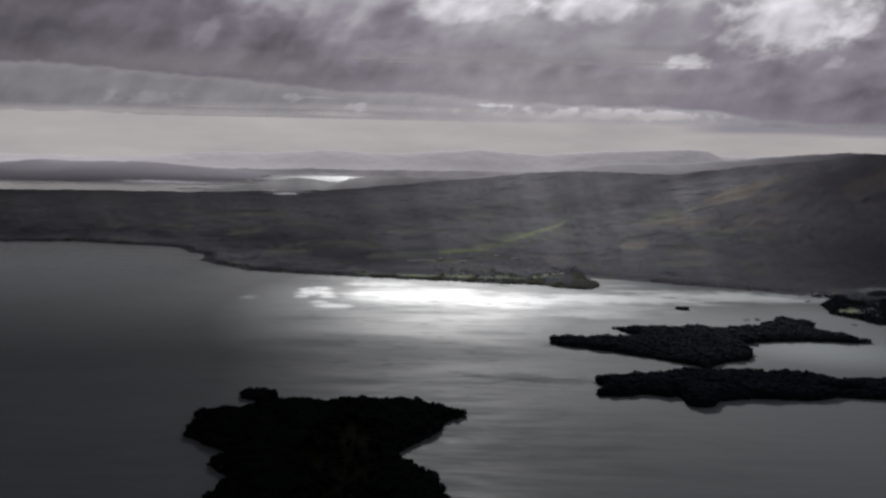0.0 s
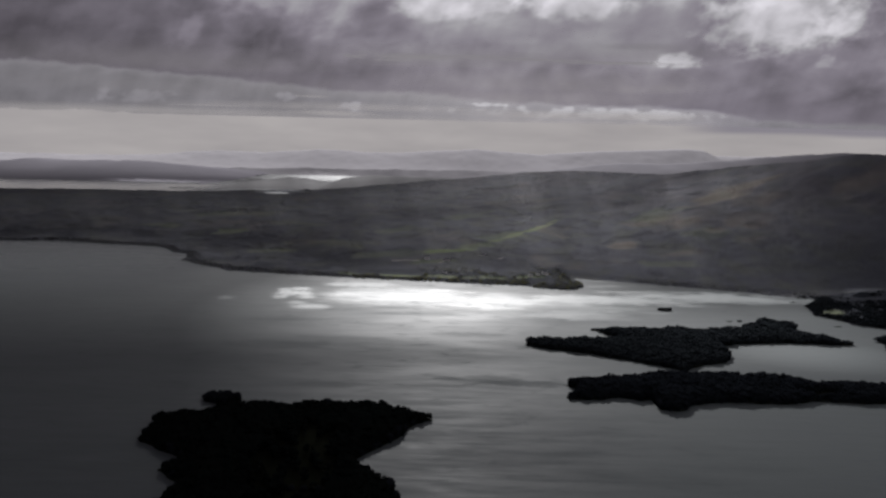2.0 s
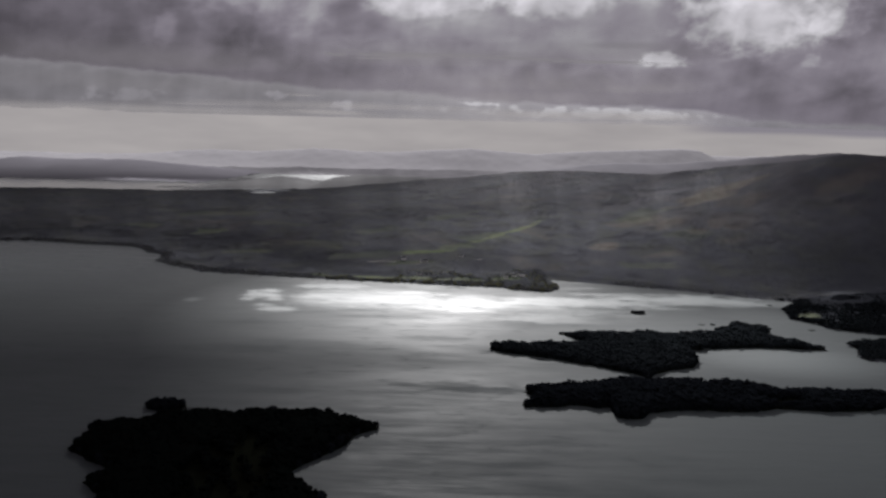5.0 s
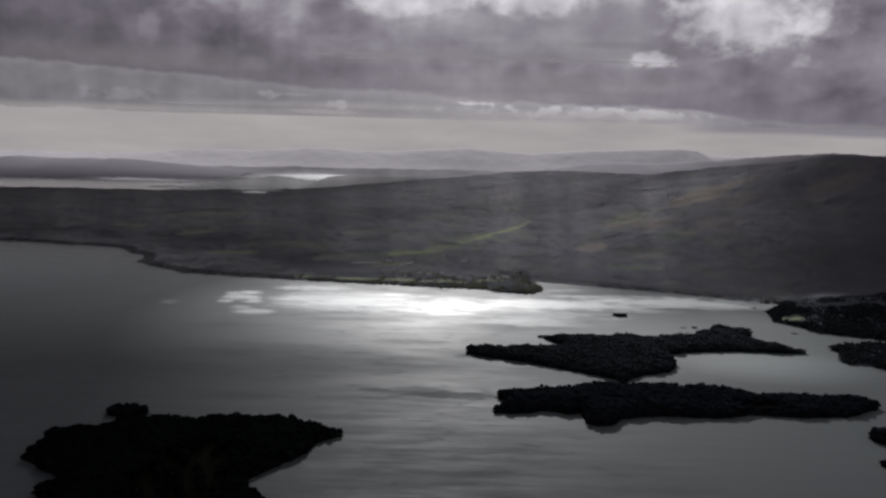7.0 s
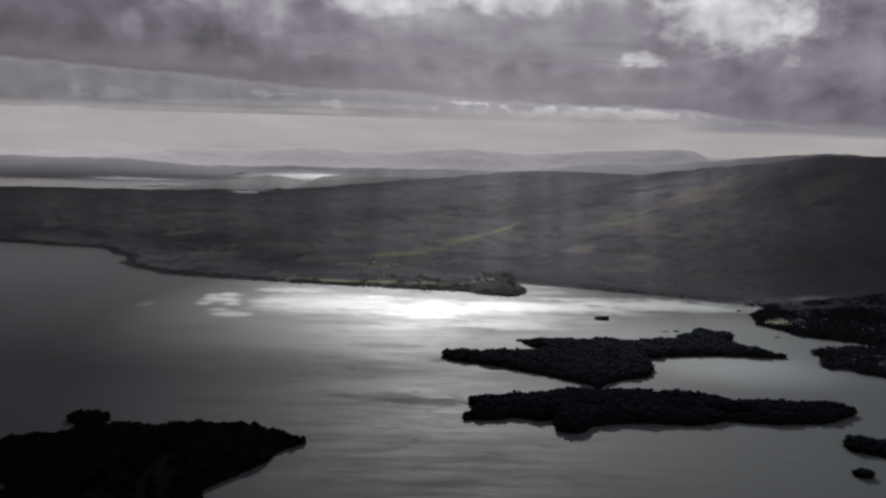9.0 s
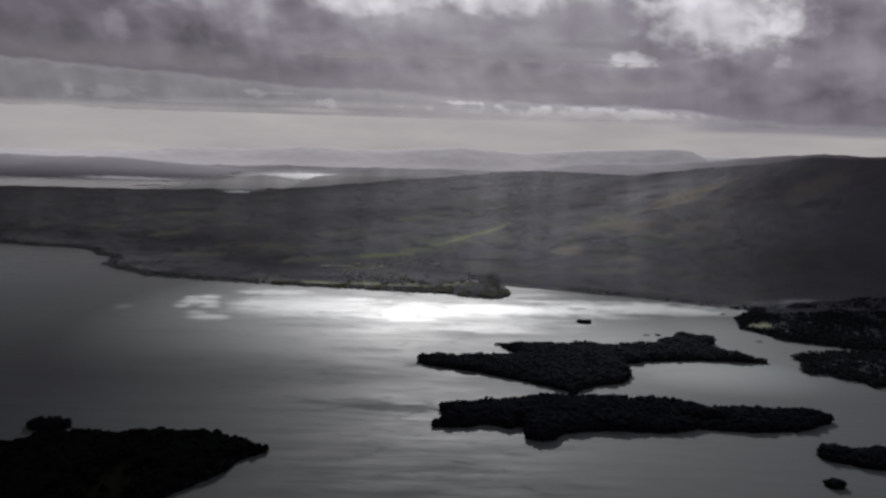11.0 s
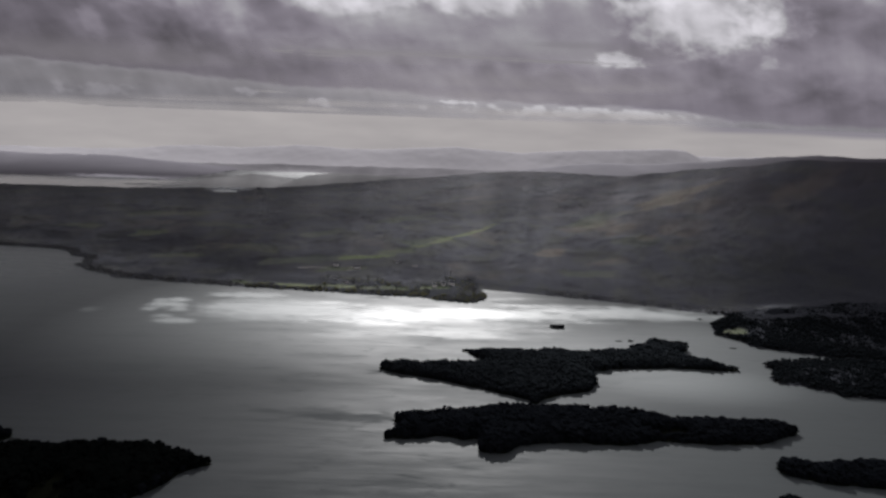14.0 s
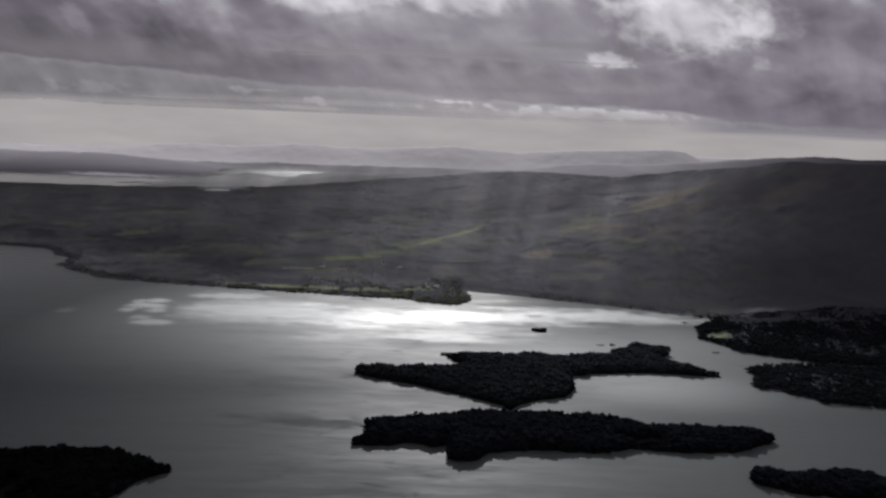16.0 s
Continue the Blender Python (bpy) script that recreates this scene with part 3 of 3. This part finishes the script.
    cx, cy = np.interp(at, run, line[:, 0]), np.interp(at, run, line[:, 1])
    dx, dy = np.gradient(cx), np.gradient(cy)
    n = np.hypot(dx, dy)
    sides = [np.stack([cx - dy / n * w, cy + dx / n * w], -1) for w in (-width / 2, width / 2)]
    plan = np.stack(sides, 0)
    z = np.maximum.reduce([land_height(plan[i, :, 0], plan[i, :, 1])[0] for i in (0, 1)]) + 0.5
    me = to_mesh("road", np.concatenate([plan, np.stack([z, z], 0)[..., None]], -1).reshape(-1, 3), grid_faces(2, len(at)), [GRAVEL])
    tagged(new("road", me), "pale gravel lane between the fields", "road", kind="structure")


GRAVEL = plain("gravel", (0.2, 0.195, 0.18), (0.3, 0.29, 0.27), 0.5)
lane(((-62, 906), (-30, 909), (-8, 905)), 3.2)
lane(((20, 897), (48, 900)), 3.0)
lane(((110, 930), (135, 926)), 3.0)

# ---------------------------------------------------------------- distant hills
def far_range(plan, depth, material, label, seed):
    """A range of hills along a line of (x, y, height), sloping down on both sides."""
    xs = np.arange(plan[0][0], plan[-1][0] + 1, 16.0)
    line = np.array(plan, dtype=float)
    cy, ch = np.interp(xs, line[:, 0], line[:, 1]), np.interp(xs, line[:, 0], line[:, 2])
    across = np.linspace(-1, 1, 33)
    gv, gx = np.meshgrid(across, xs, indexing="ij")
    gy = cy[None, :] + gv * depth
    h = ch[None, :] * (1 - (0.75 * np.abs(gv) + 0.25 * smooth01(np.abs(gv))) * 1.08) + fractal(gx, gy, 260, 5, seed) * 7 * (1 - np.abs(gv)) + fractal(gx, gy, 60, 4, seed + 2) * 2.5
    me = to_mesh("backdrop_hills", np.stack([gx, gy, h], -1).reshape(-1, 3), grid_faces(*gx.shape), [material])
    tagged(new("backdrop_hills", me), label, "hill", kind="structure")


# distance haze painted into the base colours, palest on the farthest range
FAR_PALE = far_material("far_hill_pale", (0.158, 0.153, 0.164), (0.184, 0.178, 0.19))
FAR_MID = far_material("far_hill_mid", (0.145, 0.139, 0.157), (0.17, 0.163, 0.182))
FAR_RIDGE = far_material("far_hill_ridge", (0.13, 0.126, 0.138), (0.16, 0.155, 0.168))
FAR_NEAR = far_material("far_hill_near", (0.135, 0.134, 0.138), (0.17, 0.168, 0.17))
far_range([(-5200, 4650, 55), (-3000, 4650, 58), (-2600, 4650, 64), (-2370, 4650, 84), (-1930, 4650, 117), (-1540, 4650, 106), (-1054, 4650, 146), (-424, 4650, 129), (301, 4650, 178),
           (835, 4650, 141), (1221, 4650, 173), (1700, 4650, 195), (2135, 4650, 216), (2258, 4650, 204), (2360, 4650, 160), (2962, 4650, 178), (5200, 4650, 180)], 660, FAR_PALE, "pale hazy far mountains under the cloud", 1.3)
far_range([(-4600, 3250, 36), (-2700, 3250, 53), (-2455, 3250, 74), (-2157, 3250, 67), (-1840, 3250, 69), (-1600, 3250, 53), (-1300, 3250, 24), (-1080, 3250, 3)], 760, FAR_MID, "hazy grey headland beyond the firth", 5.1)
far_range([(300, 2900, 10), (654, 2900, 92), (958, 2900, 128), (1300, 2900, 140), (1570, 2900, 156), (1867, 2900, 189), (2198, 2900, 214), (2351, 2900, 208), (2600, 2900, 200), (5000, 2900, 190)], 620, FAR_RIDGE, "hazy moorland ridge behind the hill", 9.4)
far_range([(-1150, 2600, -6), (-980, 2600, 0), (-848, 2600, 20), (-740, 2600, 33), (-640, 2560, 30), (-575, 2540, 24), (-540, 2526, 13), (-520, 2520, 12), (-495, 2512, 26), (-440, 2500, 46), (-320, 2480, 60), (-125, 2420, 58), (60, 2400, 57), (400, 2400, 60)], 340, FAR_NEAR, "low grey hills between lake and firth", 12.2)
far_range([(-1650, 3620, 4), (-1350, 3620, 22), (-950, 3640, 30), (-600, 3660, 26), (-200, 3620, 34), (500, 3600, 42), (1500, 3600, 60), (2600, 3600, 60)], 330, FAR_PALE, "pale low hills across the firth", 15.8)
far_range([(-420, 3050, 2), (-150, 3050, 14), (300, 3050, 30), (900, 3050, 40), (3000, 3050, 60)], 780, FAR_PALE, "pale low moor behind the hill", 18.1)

# ---------------------------------------------------------------- trees
ICO_V = np.array([(-1, 1.618, 0), (1, 1.618, 0), (-1, -1.618, 0), (1, -1.618, 0), (0, -1, 1.618), (0, 1, 1.618), (0, -1, -1.618), (0, 1, -1.618), (1.618, 0, -1), (1.618, 0, 1), (-1.618, 0, -1), (-1.618, 0, 1)]) / 1.902
ICO_F = np.array([(0, 11, 5), (0, 5, 1), (0, 1, 7), (0, 7, 10), (0, 10, 11), (1, 5, 9), (5, 11, 4), (11, 10, 2), (10, 7, 6), (7, 1, 8),
                  (3, 9, 4), (3, 4, 2), (3, 2, 6), (3, 6, 8), (3, 8, 9), (4, 9, 5), (2, 4, 11), (6, 2, 10), (8, 6, 7), (9, 8, 1)])


def limb(a, b, ra, rb, sides=5):
    """A tapered branch from a to b."""
    a, b = np.array(a, float), np.array(b, float)
    d = (b - a) / np.linalg.norm(b - a)
    u = np.cross(d, (0.3, 1, 0.1))
    u /= np.linalg.norm(u)
    w = np.cross(d, u)
    ang = np.arange(sides) * 2 * math.pi / sides
    ring = np.cos(ang)[:, None] * u + np.sin(ang)[:, None] * w
    v = np.vstack([a + ring * ra, b + ring * rb])
    f = [(i, (i + 1) % sides, sides + (i + 1) % sides) for i in range(sides)] + [(i, sides + (i + 1) % sides, sides + i) for i in range(sides)]
    return v, np.array(f)


def joined(pieces):
    vs, fs, n = [], [], 0
    for v, f in pieces:
        vs.append(v)
        fs.append(f + n)
        n += len(v)
    return np.vstack(vs), np.vstack(fs)


def broadleaf(rng, clumps):
    """Trunk with limbs, and a crown of uneven clumps with gaps; one metre high."""
    wood = [limb((0, 0, 0), (rng.normal(0, 0.02), rng.normal(0, 0.02), 0.55), 0.035, 0.018)]
    leaves = []
    for i in range(clumps):
        ang, rad, up = i * 2.4 + rng.uniform(-0.4, 0.4), rng.uniform(0.1, 0.38), rng.uniform(0.16, 0.86)
        rad *= 1.12 - abs(up - 0.5) * 1.1
        c = np.array((math.cos(ang) * rad, math.sin(ang) * rad, up))
        if i % 3 == 0:
            wood.append(limb((0, 0, 0.3 + 0.2 * rng.random()), c, 0.014, 0.005, 4))
        size = rng.uniform(0.15, 0.25)
        v = ICO_V * rng.uniform(0.72, 1.2, (12, 1)) * size * (1.15, 1.15, 0.8) + c
        leaves.append((v, ICO_F))
    return joined(wood), joined(leaves)


def pine(rng, clumps):
    """A straight stem and drooping whorls of uneven boughs; one metre high."""
    wood = [limb((0, 0, 0), (0, 0, 0.9), 0.03, 0.008)]
    leaves = []
    for i in range(clumps):
        up = 0.22 + 0.75 * (i + rng.random() * 0.6) / clumps
        reach = 0.24 * (1.03 - up) + 0.02
        ang = i * 2.4 + rng.uniform(-0.3, 0.3)
        c = np.array((math.cos(ang) * reach * 0.6, math.sin(ang) * reach * 0.6, up))
        v = ICO_V * rng.uniform(0.7, 1.25, (12, 1)) * (reach * 0.75 + 0.03, reach * 0.75 + 0.03, 0.09) + c
        leaves.append((v, ICO_F))
    return joined(wood), joined(leaves)


def tree_thing(kind, name, leaf, label, seed):
    """One tree of its own, with trunk and crown."""
    (wv, wf), (lv, lf) = kind(np.random.default_rng(seed), 26)
    base = tagged(new(name), label, "tree", "trees on the islands")
    for pname, v, f, m in (("trunk", wv, wf, BARK), ("crown", lv, lf, leaf)):
        new(pname, to_mesh(pname, v, f, [m], smooth=False)).parent = base
    return base


def grove(places, templates, name, label, leaf=LEAF, girth=0.85):
    """Many trees as one mesh: places are rows of x, y, z, height, turn, kind."""
    vs, fs, ms, n = [], [], [], 0
    for x, y, z, tall, turn, kind in places:
        (wv, wf), (lv, lf) = templates[int(kind) % len(templates)]
        c, s = math.cos(turn), math.sin(turn)
        spin = np.array(((c, s, 0), (-s, c, 0), (0, 0, 1)))
        wide = tall * girth * (0.85 + 0.4 * ((kind * 0.37) % 1))
        for v, f, m in ((wv, wf, 1), (lv, lf, 0)):
            vs.append((v @ spin) * (wide, wide, tall) + (x, y, z))
            fs.append(f + n)
            ms.append(np.full(len(f), m))
            n += len(v)
    me = to_mesh(name, np.vstack(vs), np.vstack(fs), [leaf, BARK], np.concatenate(ms))
    return tagged(new(name, me), label, "woodland", kind="stuff")


RNG = np.random.default_rng(11)
COARSE = [broadleaf(np.random.default_rng(40 + i), 12) for i in range(10)] + [pine(np.random.default_rng(60), 7)]
FAINT = [broadleaf(np.random.default_rng(80 + i), 5) for i in range(5)] + [pine(np.random.default_rng(90 + i), 5) for i in range(2)]
TREES = [tree_thing(broadleaf, "broadleaf_tree", LEAF, "dark green broadleaf tree at the island's shore", 5 + i) for i in range(4)] + \
        [tree_thing(pine, "pine_tree", PINE_AND_SHADED_LEAF, "dark tapering pine tree at the island's shore", 15 + i) for i in range(2)]
for model in TREES:
    model.location = (-60 + 8 * TREES.index(model), 285, 1.2)
    model.scale = (5.0, 5.0, 5.0)


def plant(x, y, z, tall):
    model = TREES[int(RNG.integers(0, 6) if RNG.random() < 0.3 else RNG.integers(0, 4))]
    made = copy_thing(model, Matrix.Translation((x, y, z)) @ Matrix.Rotation(RNG.uniform(0, 6.3), 4, "Z"))
    w = tall * RNG.uniform(0.8, 1.1)
    made.scale = (w, w, tall)


def scatter(x0, x1, y0, y1, step):
    gx, gy = np.meshgrid(np.arange(x0, x1, step), np.arange(y0, y1, step))
    gx = gx + RNG.uniform(-0.45, 0.45, gx.shape) * step
    gy = gy + RNG.uniform(-0.45, 0.45, gy.shape) * step
    return gx.ravel(), gy.ravel()


# ---------------------------------------------------------------- islands
def island_height(px, py, plan, rise, detail=True):
    a = signed_distance(px, py, plan)
    if detail:
        a = a + 1.6 * fractal(px, py, 9, 3, 2.2)
    h = np.where(a > 0, 0.7 * (1 - np.exp(-np.maximum(a, 0) / 1.5)) + rise * smooth01(a / 28), np.maximum(a * 0.4, -1.5))
    return h, a


def island(plan, rise, label, trees=0, tall=5.0, step=3.1, clearings=(), fine=2.0, leaf=LEAF):
    """Soil that rises out of the lake, wooded but for its clearings; some of its shore trees stand singly."""
    xs, ys = [q[0] for q in plan], [q[1] for q in plan]
    gx, gy = np.meshgrid(np.arange(min(xs) - 8, max(xs) + 8, fine), np.arange(min(ys) - 8, max(ys) + 8, fine))
    h, a = island_height(gx, gy, plan, rise)
    faces = grid_faces(*gx.shape)
    faces = faces[(h.ravel()[faces] > -1.2).any(axis=1)]
    used, faces = np.unique(faces, return_inverse=True)
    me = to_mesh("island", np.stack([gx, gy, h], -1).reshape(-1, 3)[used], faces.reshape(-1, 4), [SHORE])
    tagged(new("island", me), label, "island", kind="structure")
    tx, ty = scatter(min(xs), max(xs), min(ys), max(ys), step)
    th, ta = island_height(tx, ty, plan, rise)
    keep = ta > 0.4
    for cx, cy, rx, ry in clearings:
        ragged = 1 + 0.6 * fractal(tx, ty, 16, 3, 3.3)
        keep &= (((tx - cx) / rx) ** 2 + ((ty - cy) / ry) ** 2 > ragged) | (RNG.random(len(tx)) < 0.12)
    tx, ty, th, ta = tx[keep], ty[keep], th[keep], ta[keep]
    size = tall * np.clip(RNG.normal(1, 0.09, len(tx)), 0.65, 1.35) * (0.7 + 0.3 * smooth01(ta / 8)) * (1 + 0.42 * fractal(tx, ty, 24, 3, 7.7))
    order = np.argsort(ta)
    single = set(order[:trees * 2:2].tolist())
    rows = []
    for i in range(len(tx)):
        if i in single:
            plant(tx[i], ty[i], th[i] - 0.1, size[i])
        else:
            rows.append((tx[i], ty[i], th[i] - 0.1, size[i], RNG.uniform(0, 6.3), RNG.integers(0, 64)))
    if rows:
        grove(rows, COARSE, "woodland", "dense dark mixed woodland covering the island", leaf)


def oval(cx, cy, rx, ry, count=14):
    return [(cx + rx * math.cos(i * 2 * math.pi / count), cy + ry * math.sin(i * 2 * math.pi / count)) for i in range(count)]


MIDDLE = [(115, 532), (130, 525), (172, 513), (223, 491), (249, 480), (256, 468), (263, 480), (287, 491), (309, 498), (323, 517), (318, 534), (326, 541), (347, 548), (406, 555), (476, 551), (476, 557), (447, 569),
          (440, 582), (428, 592), (449, 605), (436, 612), (430, 626), (410, 620), (384, 596), (340, 586), (281, 587), (217, 584), (200, 581), (208, 572), (222, 557), (197, 546), (155, 545), (134, 546), (117, 540)]
NEAR = [(133, 411), (156, 412), (175, 418), (190, 413), (202, 414), (203, 399), (221, 396), (232, 408), (270, 414), (310, 411), (340, 418), (386, 416), (416, 418), (430, 424), (459, 437),
        (446, 445), (406, 448), (366, 449), (350, 457), (318, 459), (282, 463), (230, 460), (170, 451), (141, 442), (134, 438), (143, 433), (147, 428), (139, 421), (132, 416)]
LEFT = [(22, 375), (8, 367), (-2, 349), (-14, 335), (-27, 323), (-28, 315), (-13, 303), (-2, 293), (8, 272), (10, 240), (-20, 215), (-90, 205), (-140, 235), (-131, 275), (-129, 292),
        (-150, 306), (-139, 319), (-154, 325), (-180, 338), (-178, 357), (-186, 367), (-148, 374), (-140, 383), (-104, 388), (-34, 392), (-4, 384)]
EAST = [(408, 390), (413, 380), (432, 372), (490, 366), (560, 372), (560, 390), (503, 388), (478, 396), (446, 393), (428, 395), (415, 392)]
# the shade on this island is put into its leaves by the darkest colour
island(LEFT, 3.0, "low wooded island with a grassy clearing", 90, 7.6, 2.6, ((-62, 316, 32, 40), (-60, 250, 35, 30)), leaf=PINE_AND_SHADED_LEAF)
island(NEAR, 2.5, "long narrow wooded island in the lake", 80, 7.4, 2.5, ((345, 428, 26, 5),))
# paler leaf colour stands for the haze before this farther island
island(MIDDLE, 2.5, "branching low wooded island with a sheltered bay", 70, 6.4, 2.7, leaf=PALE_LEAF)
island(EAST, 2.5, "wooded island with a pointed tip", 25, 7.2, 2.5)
island(oval(-147, 400, 16, 8), 1.5, "small wooded islet off the larger island", 12, 6.0, 2.6)
island([(-140, 399), (-124, 396), (-124, 398), (-140, 402)], 0.4, "low bare spit of the islet", 0, 1.2, 3.0)
island(oval(396, 352, 7, 3), 0.8, "tiny bushy islet", 4, 5.6, 1.5)
island(oval(315, 666, 9, 4), 1.0, "tiny bushy islet in the glitter", 4, 4.4, 1.5)
island(oval(514, 714, 5, 2.2), 0.5, "tiny bushy islet by the far shore", 3, 2.4, 2.2)
island(oval(379, 626, 5, 1.6), 0.3, "bare rock skerry", 0, 1.0, 2.5)
island(oval(391, 627, 4, 2.0), 0.5, "small rocky skerry with bushes", 3, 2.6, 2.0)
island(oval(505, 615, 6, 1.4), 0.3, "flat rock skerry in the channel", 0, 1.0, 2.5)
island(oval(420, 614, 14, 9), 6.0, "wooded knoll of the branching island", 0, 6.8, 2.4, leaf=PALE_LEAF)
island(oval(400, 604, 18, 8), 3.0, "wooded shoulder of the branching island", 0, 5.2, 2.6, leaf=PALE_LEAF)
island([(428, 617), (455, 621), (457, 625), (432, 628)], 0.6, "low bushy spit below the knoll", 3, 3.0, 2.2, leaf=PALE_LEAF)
island(oval(204, 583, 9, 3), 0.5, "wooded spit off the branching island", 4, 3.8, 2.4)

# ---------------------------------------------------------------- mainland woods
# houses: place, turn, length, depth, wall height
HOUSES = (
    (190, 826, 6, 9, 5.0, 5.6, "large white two-storey house among trees on the headland"),
    (178, 823, -8, 6, 4.2, 4.4, "white cottage with slate roof by the lake"),
    (165, 818, 14, 6, 4.0, 3.6, "low white cottage on the shore meadow"),
    (30, 830, 5, 8, 4.2, 2.8, "white lakeside cottage with two chimneys"),
    (14, 836, -12, 6, 4.0, 2.6, "small white cottage behind the shore trees"),
    (-2, 922, 8, 9, 4.5, 3.6, "white two-storey farmhouse on the slope"),
    (34, 912, -5, 12, 4.2, 2.8, "long low white farm building"),
    (100, 941, 15, 9, 4.2, 2.8, "white farm cottage below the meadow"))


def shore_woods():
    tx, ty = scatter(-950, 840, 480, 1150, 3.6)
    h, a, front = land_height(tx, ty)
    open_land = meadow_mask(tx, ty)
    point = (tx > 478) & (ty < 742) & (a < 150)
    dense = np.where(point, 1.0, wood_cover(tx, ty, a) * np.exp(-np.maximum(a - 16, 0) / np.where((tx > -90) & (tx < 260), 45, 12)))
    keep = (a > 1.0) & (h > 0.05) & (open_land < 0.25) & (RNG.random(len(tx)) < dense) & (dense > 0.3)
    keep &= ((tx - 623) / 26) ** 2 + ((ty - 719) / 16) ** 2 > 1
    keep &= ~((tx > -90) & (tx < 205) & (a < 42) & (RNG.random(len(tx)) < 0.35))
    keep &= ~((tx > 226) & (tx < 330) & (ty > 798))
    for hx, hy, *_ in HOUSES:
        keep &= (np.abs(tx - hx) > 6) | (ty > hy + 6) | (ty < hy - 42)
    village, shade = (tx > -110) & (tx < 262) & ~point, RNG.random(len(tx))
    keep &= point | village | (shade < 0.6)
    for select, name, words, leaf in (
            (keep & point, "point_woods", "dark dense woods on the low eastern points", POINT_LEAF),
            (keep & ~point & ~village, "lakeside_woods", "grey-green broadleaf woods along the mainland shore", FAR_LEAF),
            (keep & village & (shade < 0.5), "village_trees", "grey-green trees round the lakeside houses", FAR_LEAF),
            (keep & village & (shade >= 0.5), "turning_trees", "olive trees round the lakeside houses, coloured as if sunlit", OLIVE_LEAF)):
        n = int(select.sum())
        tall = RNG.uniform(3.8, 6.2, n) * np.where(point, 1.0, np.where(village, 0.78, 0.6))[select] * np.where((tx[select] > 260) & (ty[select] > 700), 0.72, 1.0) * (1 + 0.3 * fractal(tx[select], ty[select], 30, 3, 7.7))
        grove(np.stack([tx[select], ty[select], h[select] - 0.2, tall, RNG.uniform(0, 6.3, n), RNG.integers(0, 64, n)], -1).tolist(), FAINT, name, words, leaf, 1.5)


shore_woods()

# ---------------------------------------------------------------- houses on the far shore
def box(bm, x0, x1, y0, y1, z0, z1):
    v = [bm.verts.new(p) for p in ((x0, y0, z0), (x1, y0, z0), (x1, y1, z0), (x0, y1, z0), (x0, y0, z1), (x1, y0, z1), (x1, y1, z1), (x0, y1, z1))]
    for f in ((3, 2, 1, 0), (4, 5, 6, 7), (0, 1, 5, 4), (1, 2, 6, 5), (2, 3, 7, 6), (3, 0, 4, 7)):
        bm.faces.new([v[i] for i in f])


def house(x, y, turn, length, depth, wall, label):
    """A whitewashed house with gables, a slate roof, chimneys, a door and windows with sills."""
    h = land_height(np.array([x]), np.array([y]))[0][0]
    base = tagged(new("house"), label, "house", "houses on the far shore")
    a, b, rise = length / 2, depth / 2, depth * 0.42
    bm = bmesh.new()
    low = [bm.verts.new(p) for p in ((-a, -b, -1.2), (a, -b, -1.2), (a, b, -1.2), (-a, b, -1.2))]
    top = [bm.verts.new(p) for p in ((-a, -b, wall), (a, -b, wall), (a, b, wall), (-a, b, wall))]
    ridge = [bm.verts.new(p) for p in ((-a, 0, wall + rise), (a, 0, wall + rise))]
    bm.faces.new(low[::-1])
    bm.faces.new((low[0], low[1], top[1], top[0]))
    bm.faces.new((low[2], low[3], top[3], top[2]))
    bm.faces.new((low[1], low[2], top[2], ridge[1], top[1]))
    bm.faces.new((low[3], low[0], top[0], ridge[0], top[3]))
    part("wall", bm, WALL, base)
    bm = bmesh.new()
    for side in (-1, 1):
        eave, over = side * (b + 0.25), a + 0.2
        drop = wall - 0.1
        pts = [(-over, eave, drop), (over, eave, drop), (over, 0, wall + rise + 0.06), (-over, 0, wall + rise + 0.06)]
        up = [bm.verts.new((p[0], p[1], p[2] + 0.14)) for p in pts]
        dn = [bm.verts.new(p) for p in pts]
        for q in ((up[0], up[1], up[2], up[3]), (dn[3], dn[2], dn[1], dn[0]), (up[0], dn[0], dn[1], up[1]), (up[1], dn[1], dn[2], up[2]), (up[2], dn[2], dn[3], up[3]), (up[3], dn[3], dn[0], up[0])):
            bm.faces.new(q)
    roof = part("roof", bm, SLATE, base, "grey slate roof")
    for cx in (-a + 0.5, a - 0.5):
        bm = bmesh.new()
        box(bm, cx - 0.3, cx + 0.3, -0.3, 0.3, wall + rise - 0.4, wall + rise + 0.8)
        part("chimney", bm, WALL, roof)
    storeys = 2 if wall > 3.2 else 1
    count = max(2, int(length / 1.8))
    for s in range(storeys):
        for i in range(count):
            wx = -a + (i + 0.5) * length / count
            wz = 0.6 + s * wall / storeys
            if s == 0 and i == count // 2:
                bm = bmesh.new()
                box(bm, wx - 0.35, wx + 0.35, -b - 0.06, -b + 0.05, 0.0, 1.6)
                part("door", bm, WOODWORK, base, "dark painted door")
                continue
            bm = bmesh.new()
            box(bm, wx - 0.35, wx + 0.35, -b - 0.03, -b + 0.05, wz, wz + 0.9)
            win = part("window", bm, GLASS, base, "dark window pane")
            bm = bmesh.new()
            box(bm, wx - 0.45, wx + 0.45, -b - 0.12, -b + 0.02, wz - 0.1, wz - 0.005)
            part("sill", bm, WALL, win)
    base.matrix_basis = pose(x, y, h + 0.1, 0, 0, turn)


for hx, hy, turn, length, depth, wall, words in HOUSES:
    house(hx, hy, turn, length, depth, wall, words)
